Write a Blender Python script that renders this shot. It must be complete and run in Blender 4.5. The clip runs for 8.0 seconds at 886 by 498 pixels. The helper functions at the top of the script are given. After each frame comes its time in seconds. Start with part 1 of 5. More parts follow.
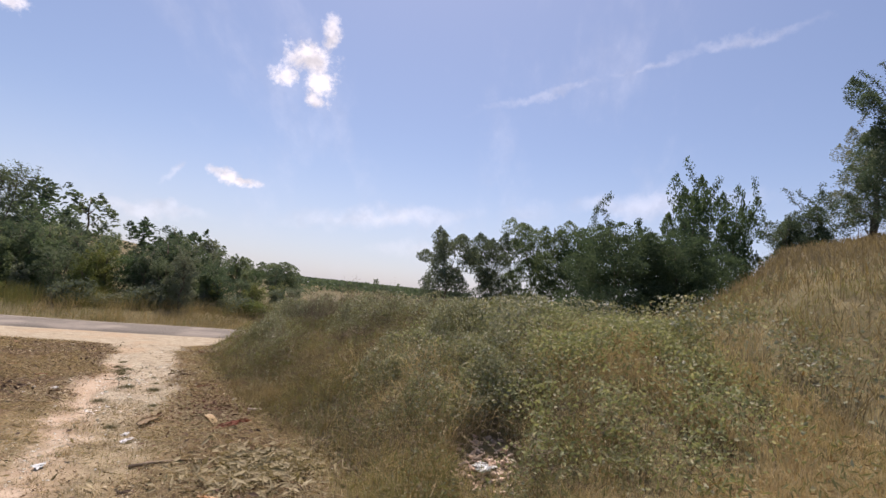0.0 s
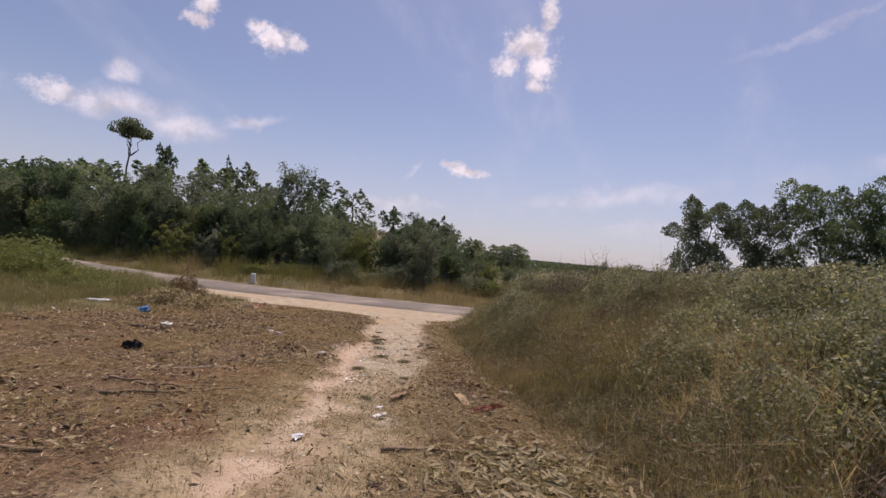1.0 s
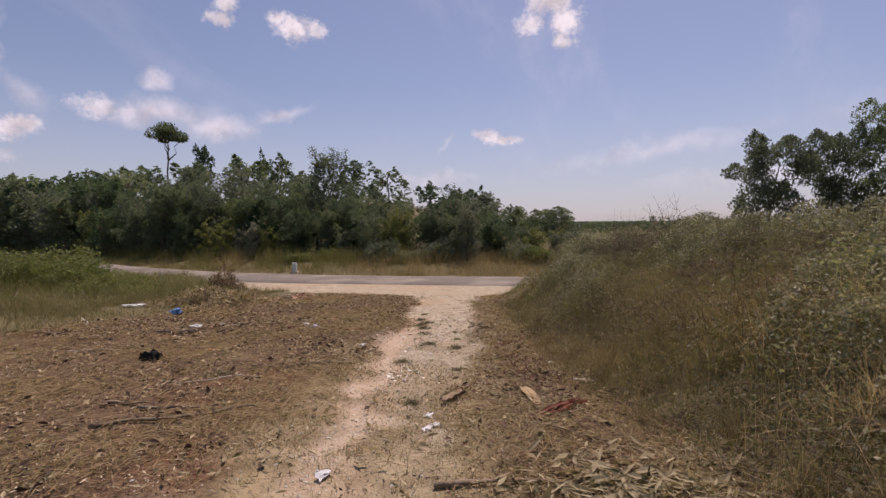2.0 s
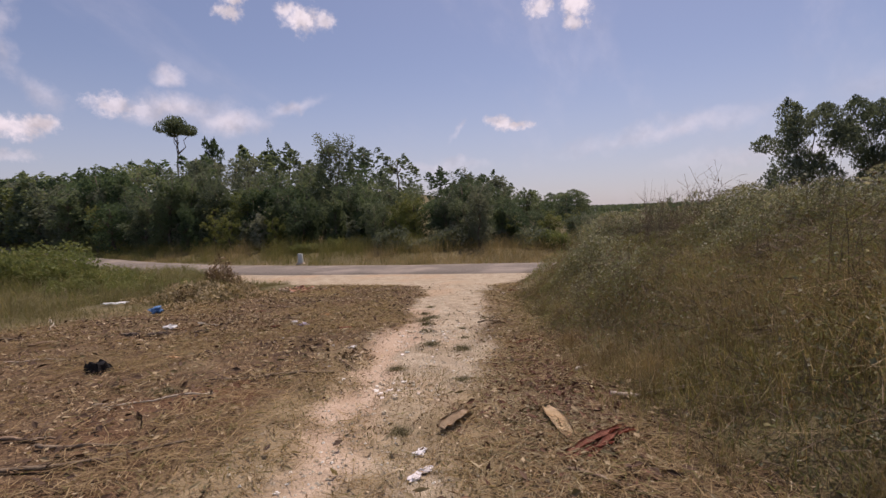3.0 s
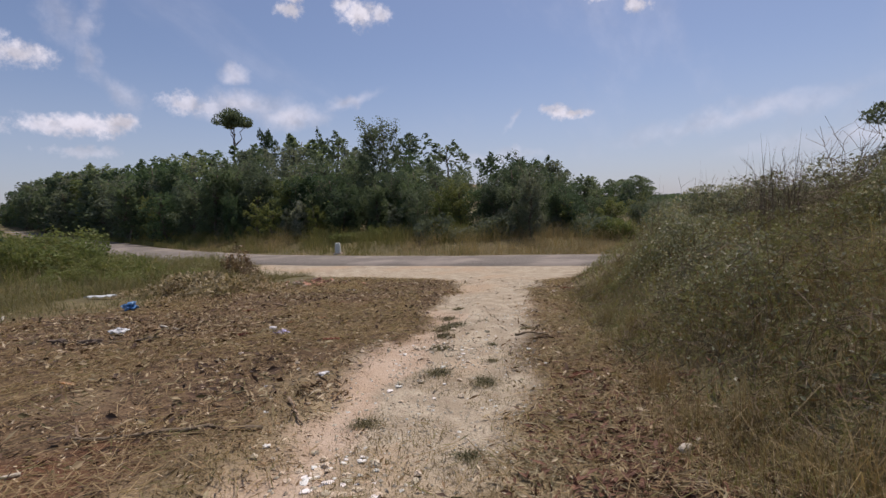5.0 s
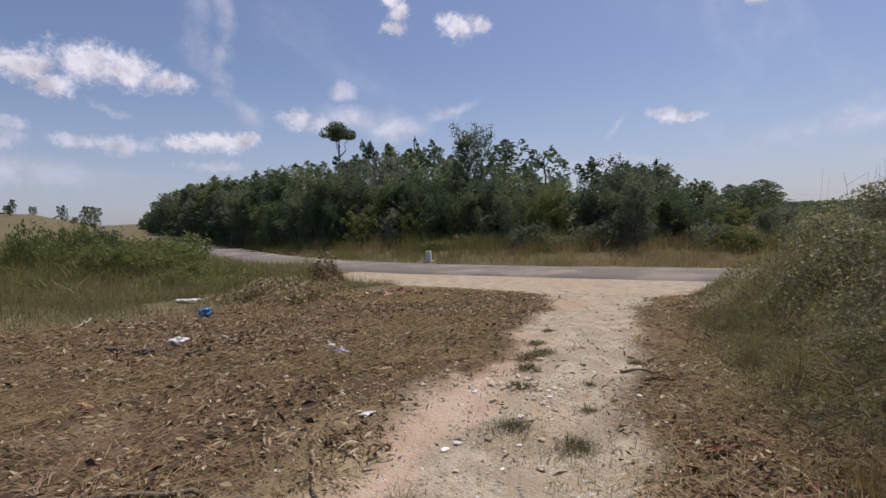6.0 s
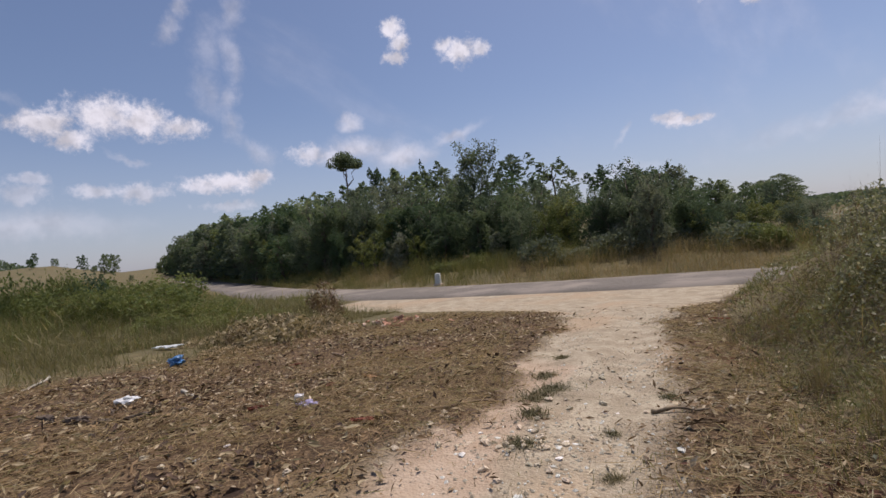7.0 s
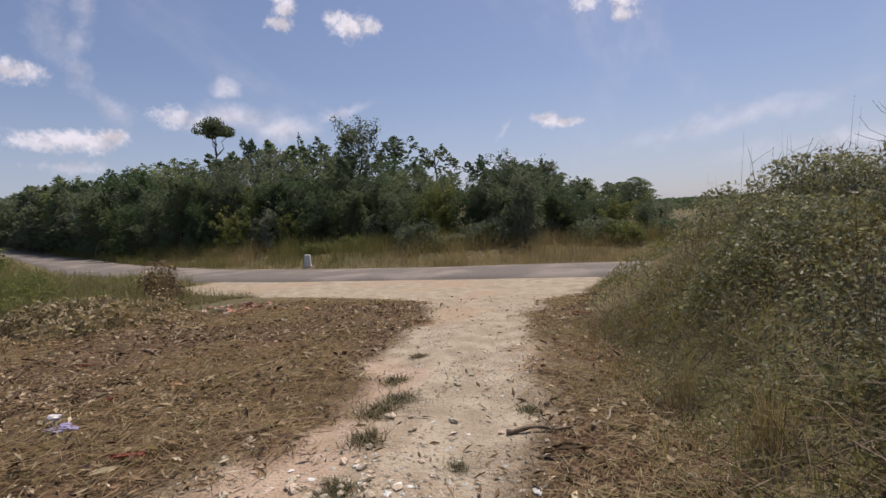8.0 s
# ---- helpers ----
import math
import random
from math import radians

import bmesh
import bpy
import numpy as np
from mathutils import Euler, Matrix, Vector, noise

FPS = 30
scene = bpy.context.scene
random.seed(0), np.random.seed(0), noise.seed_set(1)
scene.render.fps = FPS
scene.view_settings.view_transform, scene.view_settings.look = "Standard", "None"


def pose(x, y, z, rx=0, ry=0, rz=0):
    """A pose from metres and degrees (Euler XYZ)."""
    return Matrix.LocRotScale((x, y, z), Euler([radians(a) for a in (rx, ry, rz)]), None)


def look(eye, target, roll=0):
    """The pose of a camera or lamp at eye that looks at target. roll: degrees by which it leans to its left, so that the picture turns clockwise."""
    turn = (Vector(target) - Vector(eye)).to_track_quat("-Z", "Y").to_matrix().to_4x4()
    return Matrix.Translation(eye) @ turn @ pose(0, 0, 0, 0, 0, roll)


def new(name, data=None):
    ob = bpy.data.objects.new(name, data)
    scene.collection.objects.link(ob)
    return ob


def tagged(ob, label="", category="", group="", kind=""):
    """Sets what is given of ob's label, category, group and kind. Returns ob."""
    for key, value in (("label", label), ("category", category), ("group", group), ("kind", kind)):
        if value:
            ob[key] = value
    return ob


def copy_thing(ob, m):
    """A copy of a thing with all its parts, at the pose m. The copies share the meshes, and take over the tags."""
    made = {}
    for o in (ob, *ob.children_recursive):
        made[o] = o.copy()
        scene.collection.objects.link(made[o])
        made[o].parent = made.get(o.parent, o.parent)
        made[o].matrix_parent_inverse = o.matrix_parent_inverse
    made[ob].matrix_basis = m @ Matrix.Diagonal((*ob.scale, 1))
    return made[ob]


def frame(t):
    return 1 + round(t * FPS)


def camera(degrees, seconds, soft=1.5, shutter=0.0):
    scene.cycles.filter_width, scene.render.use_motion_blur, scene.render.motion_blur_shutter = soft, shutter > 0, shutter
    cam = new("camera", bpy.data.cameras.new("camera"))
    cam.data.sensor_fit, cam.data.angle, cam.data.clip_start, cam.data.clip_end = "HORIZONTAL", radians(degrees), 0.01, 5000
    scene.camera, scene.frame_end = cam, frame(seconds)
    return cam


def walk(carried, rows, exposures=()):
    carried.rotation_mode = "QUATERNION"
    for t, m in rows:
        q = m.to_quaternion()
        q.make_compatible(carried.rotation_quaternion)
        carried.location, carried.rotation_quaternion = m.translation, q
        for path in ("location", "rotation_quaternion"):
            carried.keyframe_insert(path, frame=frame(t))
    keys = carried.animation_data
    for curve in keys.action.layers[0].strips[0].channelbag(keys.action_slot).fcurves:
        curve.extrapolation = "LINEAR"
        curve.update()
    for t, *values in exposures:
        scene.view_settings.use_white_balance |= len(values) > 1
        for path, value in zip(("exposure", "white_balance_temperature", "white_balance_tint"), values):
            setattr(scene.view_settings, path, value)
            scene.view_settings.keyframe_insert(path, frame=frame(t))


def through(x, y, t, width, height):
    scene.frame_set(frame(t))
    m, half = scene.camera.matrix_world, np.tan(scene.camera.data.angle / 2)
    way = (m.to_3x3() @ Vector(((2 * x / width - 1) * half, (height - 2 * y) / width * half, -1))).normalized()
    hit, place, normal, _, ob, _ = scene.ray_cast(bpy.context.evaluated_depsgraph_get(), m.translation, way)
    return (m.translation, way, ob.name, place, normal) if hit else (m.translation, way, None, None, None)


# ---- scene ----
cam = camera(83.4, 8.0)
PATH = [
    (0.0, pose(0.436, -0.992, 2.298, 95.67, -5.68, -20.11)),
    (0.2, pose(0.341, -0.578, 2.220, 94.87, -4.23, -12.08)),
    (0.5, pose(0.270, -0.055, 2.100, 90.71, -6.64, -4.18)),
    (0.8, pose(0.198, 0.452, 2.024, 89.43, -2.16, 1.34)),
    (1.0, pose(0.194, 0.827, 1.957, 91.28, -5.51, 5.57)),
    (1.2, pose(0.149, 1.136, 1.946, 89.56, 0.51, 7.11)),
    (1.5, pose(0.059, 1.596, 1.912, 90.31, 0.32, 11.02)),
    (2.0, pose(-0.012, 2.225, 1.891, 87.95, 0.24, 10.28)),
    (2.2, pose(-0.015, 2.552, 1.839, 88.24, 0.52, 10.95)),
    (3.3, pose(-0.102, 3.979, 1.742, 85.75, 1.92, 11.72)),
    (3.5, pose(-0.091, 4.209, 1.719, 85.53, 3.33, 9.05)),
    (4.0, pose(-0.144, 4.891, 1.696, 86.73, 0.76, 12.54)),
    (4.2, pose(-0.191, 5.168, 1.663, 86.50, -0.41, 13.92)),
    (5.3, pose(-0.261, 6.624, 1.440, 85.10, 3.33, 21.30)),
    (5.5, pose(-0.331, 6.865, 1.418, 84.61, 2.71, 25.23)),
    (5.8, pose(-0.426, 7.249, 1.403, 87.71, 2.77, 26.03)),
    (6.0, pose(-0.482, 7.455, 1.407, 87.14, 1.60, 29.15)),
    (6.2, pose(-0.532, 7.688, 1.393, 87.47, 3.33, 30.85)),
    (6.5, pose(-0.588, 8.072, 1.389, 91.33, 2.89, 33.65)),
    (6.8, pose(-0.618, 8.346, 1.369, 88.71, 6.15, 34.01)),
    (7.0, pose(-0.661, 8.558, 1.323, 89.76, 5.93, 30.82)),
    (7.2, pose(-0.655, 8.734, 1.315, 87.40, 5.03, 24.87)),
    (7.5, pose(-0.684, 9.011, 1.286, 85.48, 4.88, 16.23)),
    (8.0, pose(-0.765, 9.562, 1.260, 86.85, 2.89, 17.30)),
]
walk(cam, PATH, exposures=[(0.0, 0.55, 6900, 23), (0.5, 0.4, 7000, 25), (1.0, 0.18, 7080, 30), (1.5, 0.08, 7120, 31), (2.0, 0.09, 7150, 31), (3.5, 0.06, 7140, 29), (5.5, 0.01, 6500, 21), (6.5, 0.01, 6540, 21), (8.0, 0.06, 6740, 22)])

# ------------------------------------------------------------------ light
SUN_EL, SUN_AZ = radians(67), radians(12)      # azimuth from +y towards +x
sun = new("sun", bpy.data.lights.new("sun", "SUN"))
sun.data.energy, sun.data.angle, sun.data.color = 3.9, radians(0.55), (1.0, 0.95, 0.86)
sun_dir = Vector((math.sin(SUN_AZ) * math.cos(SUN_EL), math.cos(SUN_AZ) * math.cos(SUN_EL), math.sin(SUN_EL)))
sun.matrix_world = look(sun_dir * 60, (0, 0, 0))

world = bpy.data.worlds.new("sky")
scene.world = world
world.use_nodes = True


class Nodes:
    """Short hand for building a node tree."""

    def __init__(self, tree):
        self.tree = tree
        tree.nodes.clear()

    def add(self, kind, **props):
        node = self.tree.nodes.new(kind)
        ins = props.pop("ins", {})
        for key, value in props.items():
            setattr(node, key, value)
        for key, value in ins.items():
            if isinstance(value, bpy.types.NodeSocket):
                self.tree.links.new(value, node.inputs[key])
            else:
                node.inputs[key].default_value = value
        return node

    def math(self, op, a, b=0.0, clamp=False):
        return self.add("ShaderNodeMath", operation=op, use_clamp=clamp, ins={0: a, 1: b}).outputs[0]

    def ramp(self, value, lo, hi, to_lo=0.0, to_hi=1.0):
        node = self.add("ShaderNodeMapRange", interpolation_type="SMOOTHSTEP",
                        ins={0: value, 1: lo, 2: hi, 3: to_lo, 4: to_hi})
        return node.outputs[0]

    def mix(self, fac, a, b, blend="MIX"):
        node = self.add("ShaderNodeMix", data_type="RGBA", blend_type=blend, ins={0: fac})
        for i, v in ((6, a), (7, b)):
            if isinstance(v, bpy.types.NodeSocket):
                self.tree.links.new(v, node.inputs[i])
            else:
                node.inputs[i].default_value = (*v, 1) if len(v) == 3 else v
        return node.outputs[2]

    def noise(self, vec, scale, detail=4.0, rough=0.55, out=0):
        return self.add("ShaderNodeTexNoise", ins={"Vector": vec, "Scale": scale, "Detail": detail, "Roughness": rough}).outputs[out]


# heaped clouds, one lobe a row: azimuth (left of +y), elevation, half width, half height, density
HEAPED = [
    (68.2, 14.6, 2.4, 1.3, 1.0), (66.6, 13.3, 1.6, 1.0, 0.95), (64.0, 15.6, 2.6, 1.8, 1.0), (61.0, 15.2, 2.6, 1.5, 1.0), (57.6, 14.6, 2.6, 1.0, 0.9),
    (53.6, 9.1, 3.6, 0.9, 0.95), (51.0, 9.3, 2.2, 0.9, 0.95), (55.8, 8.8, 1.8, 0.7, 0.8), (65.0, 8.5, 2.0, 0.7, 0.6), (61.6, 8.3, 2.4, 0.8, 0.62),
    (75.4, 10.9, 2.4, 1.4, 0.85), (69.8, 9.8, 1.4, 0.6, 0.45), (70.4, 8.5, 1.8, 0.9, 0.4), (75.0, 7.4, 1.9, 0.7, 0.45), (53.5, 6.7, 2.6, 0.5, 0.4),
    (34.2, 24.0, 1.2, 1.0, 1.0), (33.5, 22.6, 1.0, 1.1, 0.95), (33.9, 21.2, 1.3, 0.7, 0.9), (28.4, 21.9, 1.1, 0.8, 0.9), (26.5, 21.0, 1.8, 1.3, 1.0), (24.4, 21.1, 1.2, 0.8, 0.85),
    (-4.0, 27.2, 0.9, 1.6, 0.9), (-2.0, 24.0, 2.4, 1.6, 1.0), (-3.4, 21.9, 1.8, 1.5, 1.0), (0.4, 22.0, 1.4, 0.9, 0.9), (-3.2, 20.0, 1.2, 0.9, 0.9),
    (4.9, 10.6, 1.4, 0.65, 0.95), (3.3, 10.1, 1.6, 0.5, 0.95), (5.8, 10.9, 0.9, 0.4, 0.7), (45.0, 11.7, 1.9, 0.9, 0.75), (42.4, 11.4, 2.2, 0.9, 0.6)]
# thin drawn-out clouds: a row of azimuth and elevation pairs, half width, density
DRAWN = [
    ([(50.6, 27.5), (52.3, 23.9), (51.9, 19.5), (53.0, 16.3), (51.6, 13.2), (48.2, 11.0)], 1.35, 0.36),
    ([(53.0, 25.0), (55.2, 20.0), (53.4, 15.5)], 1.8, 0.26), ([(55.8, 27.0), (56.4, 25.2), (58.2, 22.6)], 1.1, 0.42),
    ([(-23.5, 21.7), (-36.9, 25.6), (-44.5, 27.2), (-56.0, 28.2)], 0.7, 0.22), ([(76.0, 19.0), (70.0, 15.5)], 0.9, 0.25), ([(64.0, 12.4), (60.5, 11.4)], 0.5, 0.3),
    ([(9.0, 11.5), (10.5, 9.0)], 0.45, 0.3)]
# soft veils: azimuth, elevation, half width, half height, lean, density
VEILS = [
    (40.0, 11.6, 7.0, 2.3, -4, 0.85), (39.6, 14.6, 2.0, 1.2, -10, 0.6), (35.0, 10.8, 6.0, 1.9, 0, 0.7), (27.8, 12.6, 5.2, 1.1, -20, 0.5),
    (-12.0, 8.5, 14.0, 1.6, -8, 0.38), (-40.0, 12.0, 16.0, 2.0, -6, 0.34), (-24.0, 5.5, 16.0, 1.6, -4, 0.4), (70.0, 5.5, 16.0, 2.4, 0, 0.4), (12.0, 6.0, 9.0, 1.0, -3, 0.3)]
SKY = 0.092


def build_sky():
    n = Nodes(world.node_tree)
    sky = n.add("ShaderNodeTexSky", sky_type="NISHITA", sun_disc=False, sun_elevation=SUN_EL, sun_rotation=SUN_AZ,
                air_density=1.0, dust_density=1.0, ozone_density=3.0)
    way = n.add("ShaderNodeTexCoord").outputs["Generated"]

    def shifted(scale, size):
        w = n.add("ShaderNodeVectorMath", operation="SUBTRACT", ins={0: n.noise(way, scale, 6.0, 0.62, 1), 1: (0.5, 0.5, 0.5)}).outputs[0]
        return n.add("ShaderNodeVectorMath", operation="MULTIPLY_ADD", ins={0: w, 1: (size,) * 3, 2: way}).outputs[0]

    def lobe(d, az, el, w, h, lean):
        """One at a lobe's middle, zero on its rim, less outside."""
        a, e, r = radians(az), radians(el), radians(lean)
        c = Vector((-math.sin(a) * math.cos(e), math.cos(a) * math.cos(e), math.sin(e)))
        right = Vector((math.cos(a), math.sin(a), 0))
        up = right.cross(c)
        up, right = up * math.cos(r) + right * math.sin(r), right * math.cos(r) - up * math.sin(r)
        d = n.add("ShaderNodeVectorMath", operation="SUBTRACT", ins={0: d, 1: c}).outputs[0]
        u = n.add("ShaderNodeVectorMath", operation="DOT_PRODUCT", ins={0: d, 1: right * (57.3 / w)}).outputs["Value"]
        v = n.add("ShaderNodeVectorMath", operation="DOT_PRODUCT", ins={0: d, 1: up * (57.3 / h)}).outputs["Value"]
        f = n.add("ShaderNodeVectorMath", operation="DOT_PRODUCT", ins={0: d, 1: c * 6.0}).outputs["Value"]
        q = n.math("ADD", n.math("ADD", n.math("MULTIPLY", u, u), n.math("MULTIPLY", v, v)), n.math("MULTIPLY", f, f))
        return n.math("SUBTRACT", 1.0, n.math("SQRT", q))

    fine = n.math("ADD", n.math("MULTIPLY", n.noise(way, 34.0, 4.0, 0.55, 0), 0.6), n.math("MULTIPLY", n.noise(way, 120.0, 6.0, 0.65, 0), 0.4))
    wisp_map = n.add("ShaderNodeMapping", vector_type="TEXTURE", ins={"Vector": way, "Rotation": (0.3, 0.5, 0.9), "Scale": (2.2, 0.5, 0.6)}).outputs[0]
    wisp = n.noise(wisp_map, 3.0, 7.0, 0.6, 0)
    puffed, drawn = shifted(40.0, 0.03), shifted(14.0, 0.07)
    heap = None
    for az, el, w, h, dens in HEAPED:
        q = lobe(puffed, az, el, w * 1.3, h * 1.35, 0)
        # billowing above, fraying out below
        q = n.math("ADD", q, n.math("MULTIPLY", n.math("SUBTRACT", fine, 0.47), 2.0))
        q = n.math("MULTIPLY", n.ramp(q, 0.0, 0.8), dens)
        heap = q if heap is None else n.math("MAXIMUM", heap, q)
    thin = n.ramp(wisp, 0.5, 0.8, 0.0, 0.2)
    for points, w, dens in DRAWN:
        for (a0, e0), (a1, e1) in zip(points, points[1:]):
            dx, dy = (a0 - a1) * math.cos(radians((e0 + e1) / 2)), e1 - e0
            q = lobe(drawn, (a0 + a1) / 2, (e0 + e1) / 2, w, math.hypot(dx, dy) * 0.72, math.degrees(math.atan2(dx, dy)))
            q = n.math("ADD", q, n.math("MULTIPLY", n.math("SUBTRACT", fine, 0.5), 0.9))
            thin = n.math("MAXIMUM", thin, n.math("MULTIPLY", n.ramp(q, -0.1, 1.1), dens))
    for az, el, w, h, lean, dens in VEILS:
        q = lobe(drawn, az, el, w, h, lean)
        q = n.math("ADD", q, n.math("MULTIPLY", n.math("SUBTRACT", wisp, 0.5), 2.0))
        thin = n.math("MAXIMUM", thin, n.math("MULTIPLY", n.ramp(q, 0.0, 1.1), dens))
    total = n.math("MAXIMUM", heap, thin)
    low = n.add("ShaderNodeSeparateXYZ", ins={0: way}).outputs[2]
    veil = n.math("MULTIPLY", n.ramp(low, 0.0, 0.3, 0.5, 0.0), n.ramp(wisp, 0.2, 0.7, 0.75, 1.0))
    sky_light = n.add("ShaderNodeBackground", ins={"Color": sky.outputs[0], "Strength": SKY})
    haze = n.add("ShaderNodeBackground", ins={"Color": (0.40, 0.46, 0.59, 1), "Strength": 1.0})
    shade = n.ramp(n.math("ADD", n.math("MULTIPLY", n.noise(way, 26.0, 3.0, 0.5, 0), 0.6), n.math("MULTIPLY", fine, 0.4)), 0.34, 0.62, 0.62, 1.0)
    cloud = n.add("ShaderNodeBackground", ins={"Color": (0.9, 0.93, 1.0, 1), "Strength": n.math("MULTIPLY", shade, 0.86)})
    both = n.add("ShaderNodeMixShader", ins={0: veil, 1: sky_light.outputs[0], 2: haze.outputs[0]})
    both = n.add("ShaderNodeMixShader", ins={0: total, 1: both.outputs[0], 2: cloud.outputs[0]})
    n.add("ShaderNodeOutputWorld", ins={0: both.outputs[0]})


build_sky()

# ------------------------------------------------------------------ materials
def value_noise(x, y, seed, cell):
    """Smooth value noise on arrays, 0 to 1."""
    x, y = np.asarray(x, float) / cell, np.asarray(y, float) / cell
    xi, yi = np.floor(x), np.floor(y)
    fx, fy = x - xi, y - yi
    fx, fy = fx * fx * (3 - 2 * fx), fy * fy * (3 - 2 * fy)

    def h(i, j):
        s = np.sin(i * 127.1 + j * 311.7 + seed * 74.7) * 43758.5453
        return s - np.floor(s)
    return (h(xi, yi) * (1 - fx) + h(xi + 1, yi) * fx) * (1 - fy) + (h(xi, yi + 1) * (1 - fx) + h(xi + 1, yi + 1) * fx) * fy


def fractal(x, y, seed, cell, octaves=3):
    total, amp, norm = 0.0, 1.0, 0.0
    for o in range(octaves):
        total = total + amp * value_noise(x, y, seed + o * 13, cell / 2 ** o)
        norm += amp
        amp *= 0.55
    return total / norm


def sstep(v, a, b):
    t = np.clip((np.asarray(v, float) - a) / (b - a), 0, 1)
    return t * t * (3 - 2 * t)


def surface(name, c1, c2, scale=6.0, rough=0.85, bump=0.3, bump_scale=60.0, through=0.0, island=0.0, c3=None, metal=0.0, spec=0.3, vary=0.16):
    """A matt surface in two or three colours, mottled at two scales; through: share of light that passes a leaf."""
    m = bpy.data.materials.new(name)
    m.use_nodes = True
    n = Nodes(m.node_tree)
    pos = n.add("ShaderNodeNewGeometry")
    obj = n.add("ShaderNodeTexCoord").outputs["Object"]
    a = n.noise(obj, scale, 5.0)
    b = n.noise(obj, scale * 9, 3.0)
    f = n.ramp(n.math("ADD", n.math("MULTIPLY", a, 0.65), n.math("MULTIPLY", b, 0.35)), 0.32, 0.68)
    if island:
        r = pos.outputs["Random Per Island"]
        f = n.math("ADD", n.math("MULTIPLY", f, 1 - island), n.math("MULTIPLY", r, island))
    col = n.mix(f, c1, c2)
    if c3:
        pick = n.math("GREATER_THAN", n.math("FRACT", n.math("MULTIPLY", pos.outputs["Random Per Island"], 17.3)), 0.86)
        col = n.mix(pick, col, c3)
    own = n.add("ShaderNodeObjectInfo").outputs["Random"]
    col = n.mix(1.0, col, n.add("ShaderNodeCombineColor", ins={0: n.ramp(own, 0, 1, 1 - vary, 1 + vary), 1: n.ramp(own, 0, 1, 1 - 0.7 * vary, 1 + 0.7 * vary), 2: n.ramp(own, 0, 1, 1 - 0.9 * vary, 1 + 0.6 * vary)}).outputs[0], "MULTIPLY")
    p = n.add("ShaderNodeBsdfPrincipled", ins={"Base Color": col, "Roughness": rough, "Metallic": metal, "Specular IOR Level": spec})
    if bump:
        hgt = n.noise(obj, bump_scale, 4.0)
        n.tree.links.new(n.add("ShaderNodeBump", ins={"Strength": bump, "Distance": 0.02, "Height": hgt}).outputs[0], p.inputs["Normal"])
    shader = p.outputs[0]
    if through:
        tr = n.add("ShaderNodeBsdfTranslucent", ins={"Color": n.mix(0.5, col, (1.0, 0.95, 0.35), "MULTIPLY")})
        shader = n.add("ShaderNodeMixShader", ins={0: through, 1: shader, 2: tr.outputs[0]}).outputs[0]
    n.add("ShaderNodeOutputMaterial", ins={0: shader})
    return m


LEAF_DARK = surface("leaf_dark", (0.072, 0.106, 0.075), (0.148, 0.2, 0.136), 0.6, 0.7, 0, through=0.46, island=0.5, spec=0.12, vary=0.36)
LEAF_MID = surface("leaf_mid", (0.09, 0.13, 0.083), (0.188, 0.25, 0.155), 0.6, 0.7, 0, through=0.47, island=0.5, spec=0.12, vary=0.36)
LEAF_GREY = surface("leaf_grey_green", (0.094, 0.122, 0.1), (0.195, 0.238, 0.185), 0.7, 0.68, 0, through=0.45, island=0.5, spec=0.12, vary=0.36)
LEAF_FRESH = surface("leaf_fresh_green", (0.115, 0.145, 0.052), (0.25, 0.28, 0.115), 0.7, 0.55, 0, through=0.42, island=0.5, spec=0.12)
LEAF_SILVER = surface("leaf_silver", (0.14, 0.165, 0.125), (0.32, 0.35, 0.28), 0.7, 0.55, 0, through=0.42, island=0.55, spec=0.25)
BRAMBLE = surface("bramble_leaf", (0.1, 0.122, 0.078), (0.31, 0.335, 0.235), 1.2, 0.5, 0, through=0.42, island=0.5, c3=(0.4, 0.4, 0.3), spec=0.3)
STRAW = surface("dry_grass", (0.19, 0.142, 0.076), (0.42, 0.335, 0.19), 0.9, 0.75, 0, through=0.4, island=0.45, c3=(0.15, 0.1, 0.05))
STRAW_GREEN = surface("grass_turning", (0.13, 0.15, 0.05), (0.3, 0.27, 0.115), 0.9, 0.7, 0, through=0.45, island=0.6, c3=(0.42, 0.33, 0.16))
GRASS_GREEN = surface("grass_green", (0.09, 0.115, 0.038), (0.215, 0.235, 0.088), 0.9, 0.7, 0, through=0.45, island=0.6, c3=(0.36, 0.31, 0.16))
WEED = surface("mixed_weed", (0.092, 0.1, 0.044), (0.275, 0.285, 0.13), 0.9, 0.7, 0, through=0.45, island=0.5, c3=(0.17, 0.11, 0.055))
PALE_STRAW = surface("pale_dry_grass", (0.36, 0.285, 0.17), (0.64, 0.54, 0.35), 0.9, 0.75, 0, through=0.44, island=0.6, c3=(0.32, 0.22, 0.11))
HERB = surface("herb_leaf", (0.13, 0.165, 0.075), (0.34, 0.37, 0.2), 1.0, 0.55, 0, through=0.45, island=0.5, c3=(0.4, 0.4, 0.28), spec=0.25)
VERGE = surface("verge_straw", (0.2, 0.16, 0.088), (0.42, 0.34, 0.195), 0.35, 0.8, 0, through=0.4, island=0.5, c3=(0.17, 0.17, 0.07))
WILT = surface("wilted_leaf", (0.26, 0.2, 0.112), (0.54, 0.45, 0.29), 3.0, 0.7, 0, through=0.3, island=0.7, c3=(0.14, 0.12, 0.06))
HILL = surface("hill_straw", (0.16, 0.127, 0.08), (0.33, 0.268, 0.172), 0.4, 0.8, 0, through=0.42, island=0.5, c3=(0.2, 0.15, 0.08))
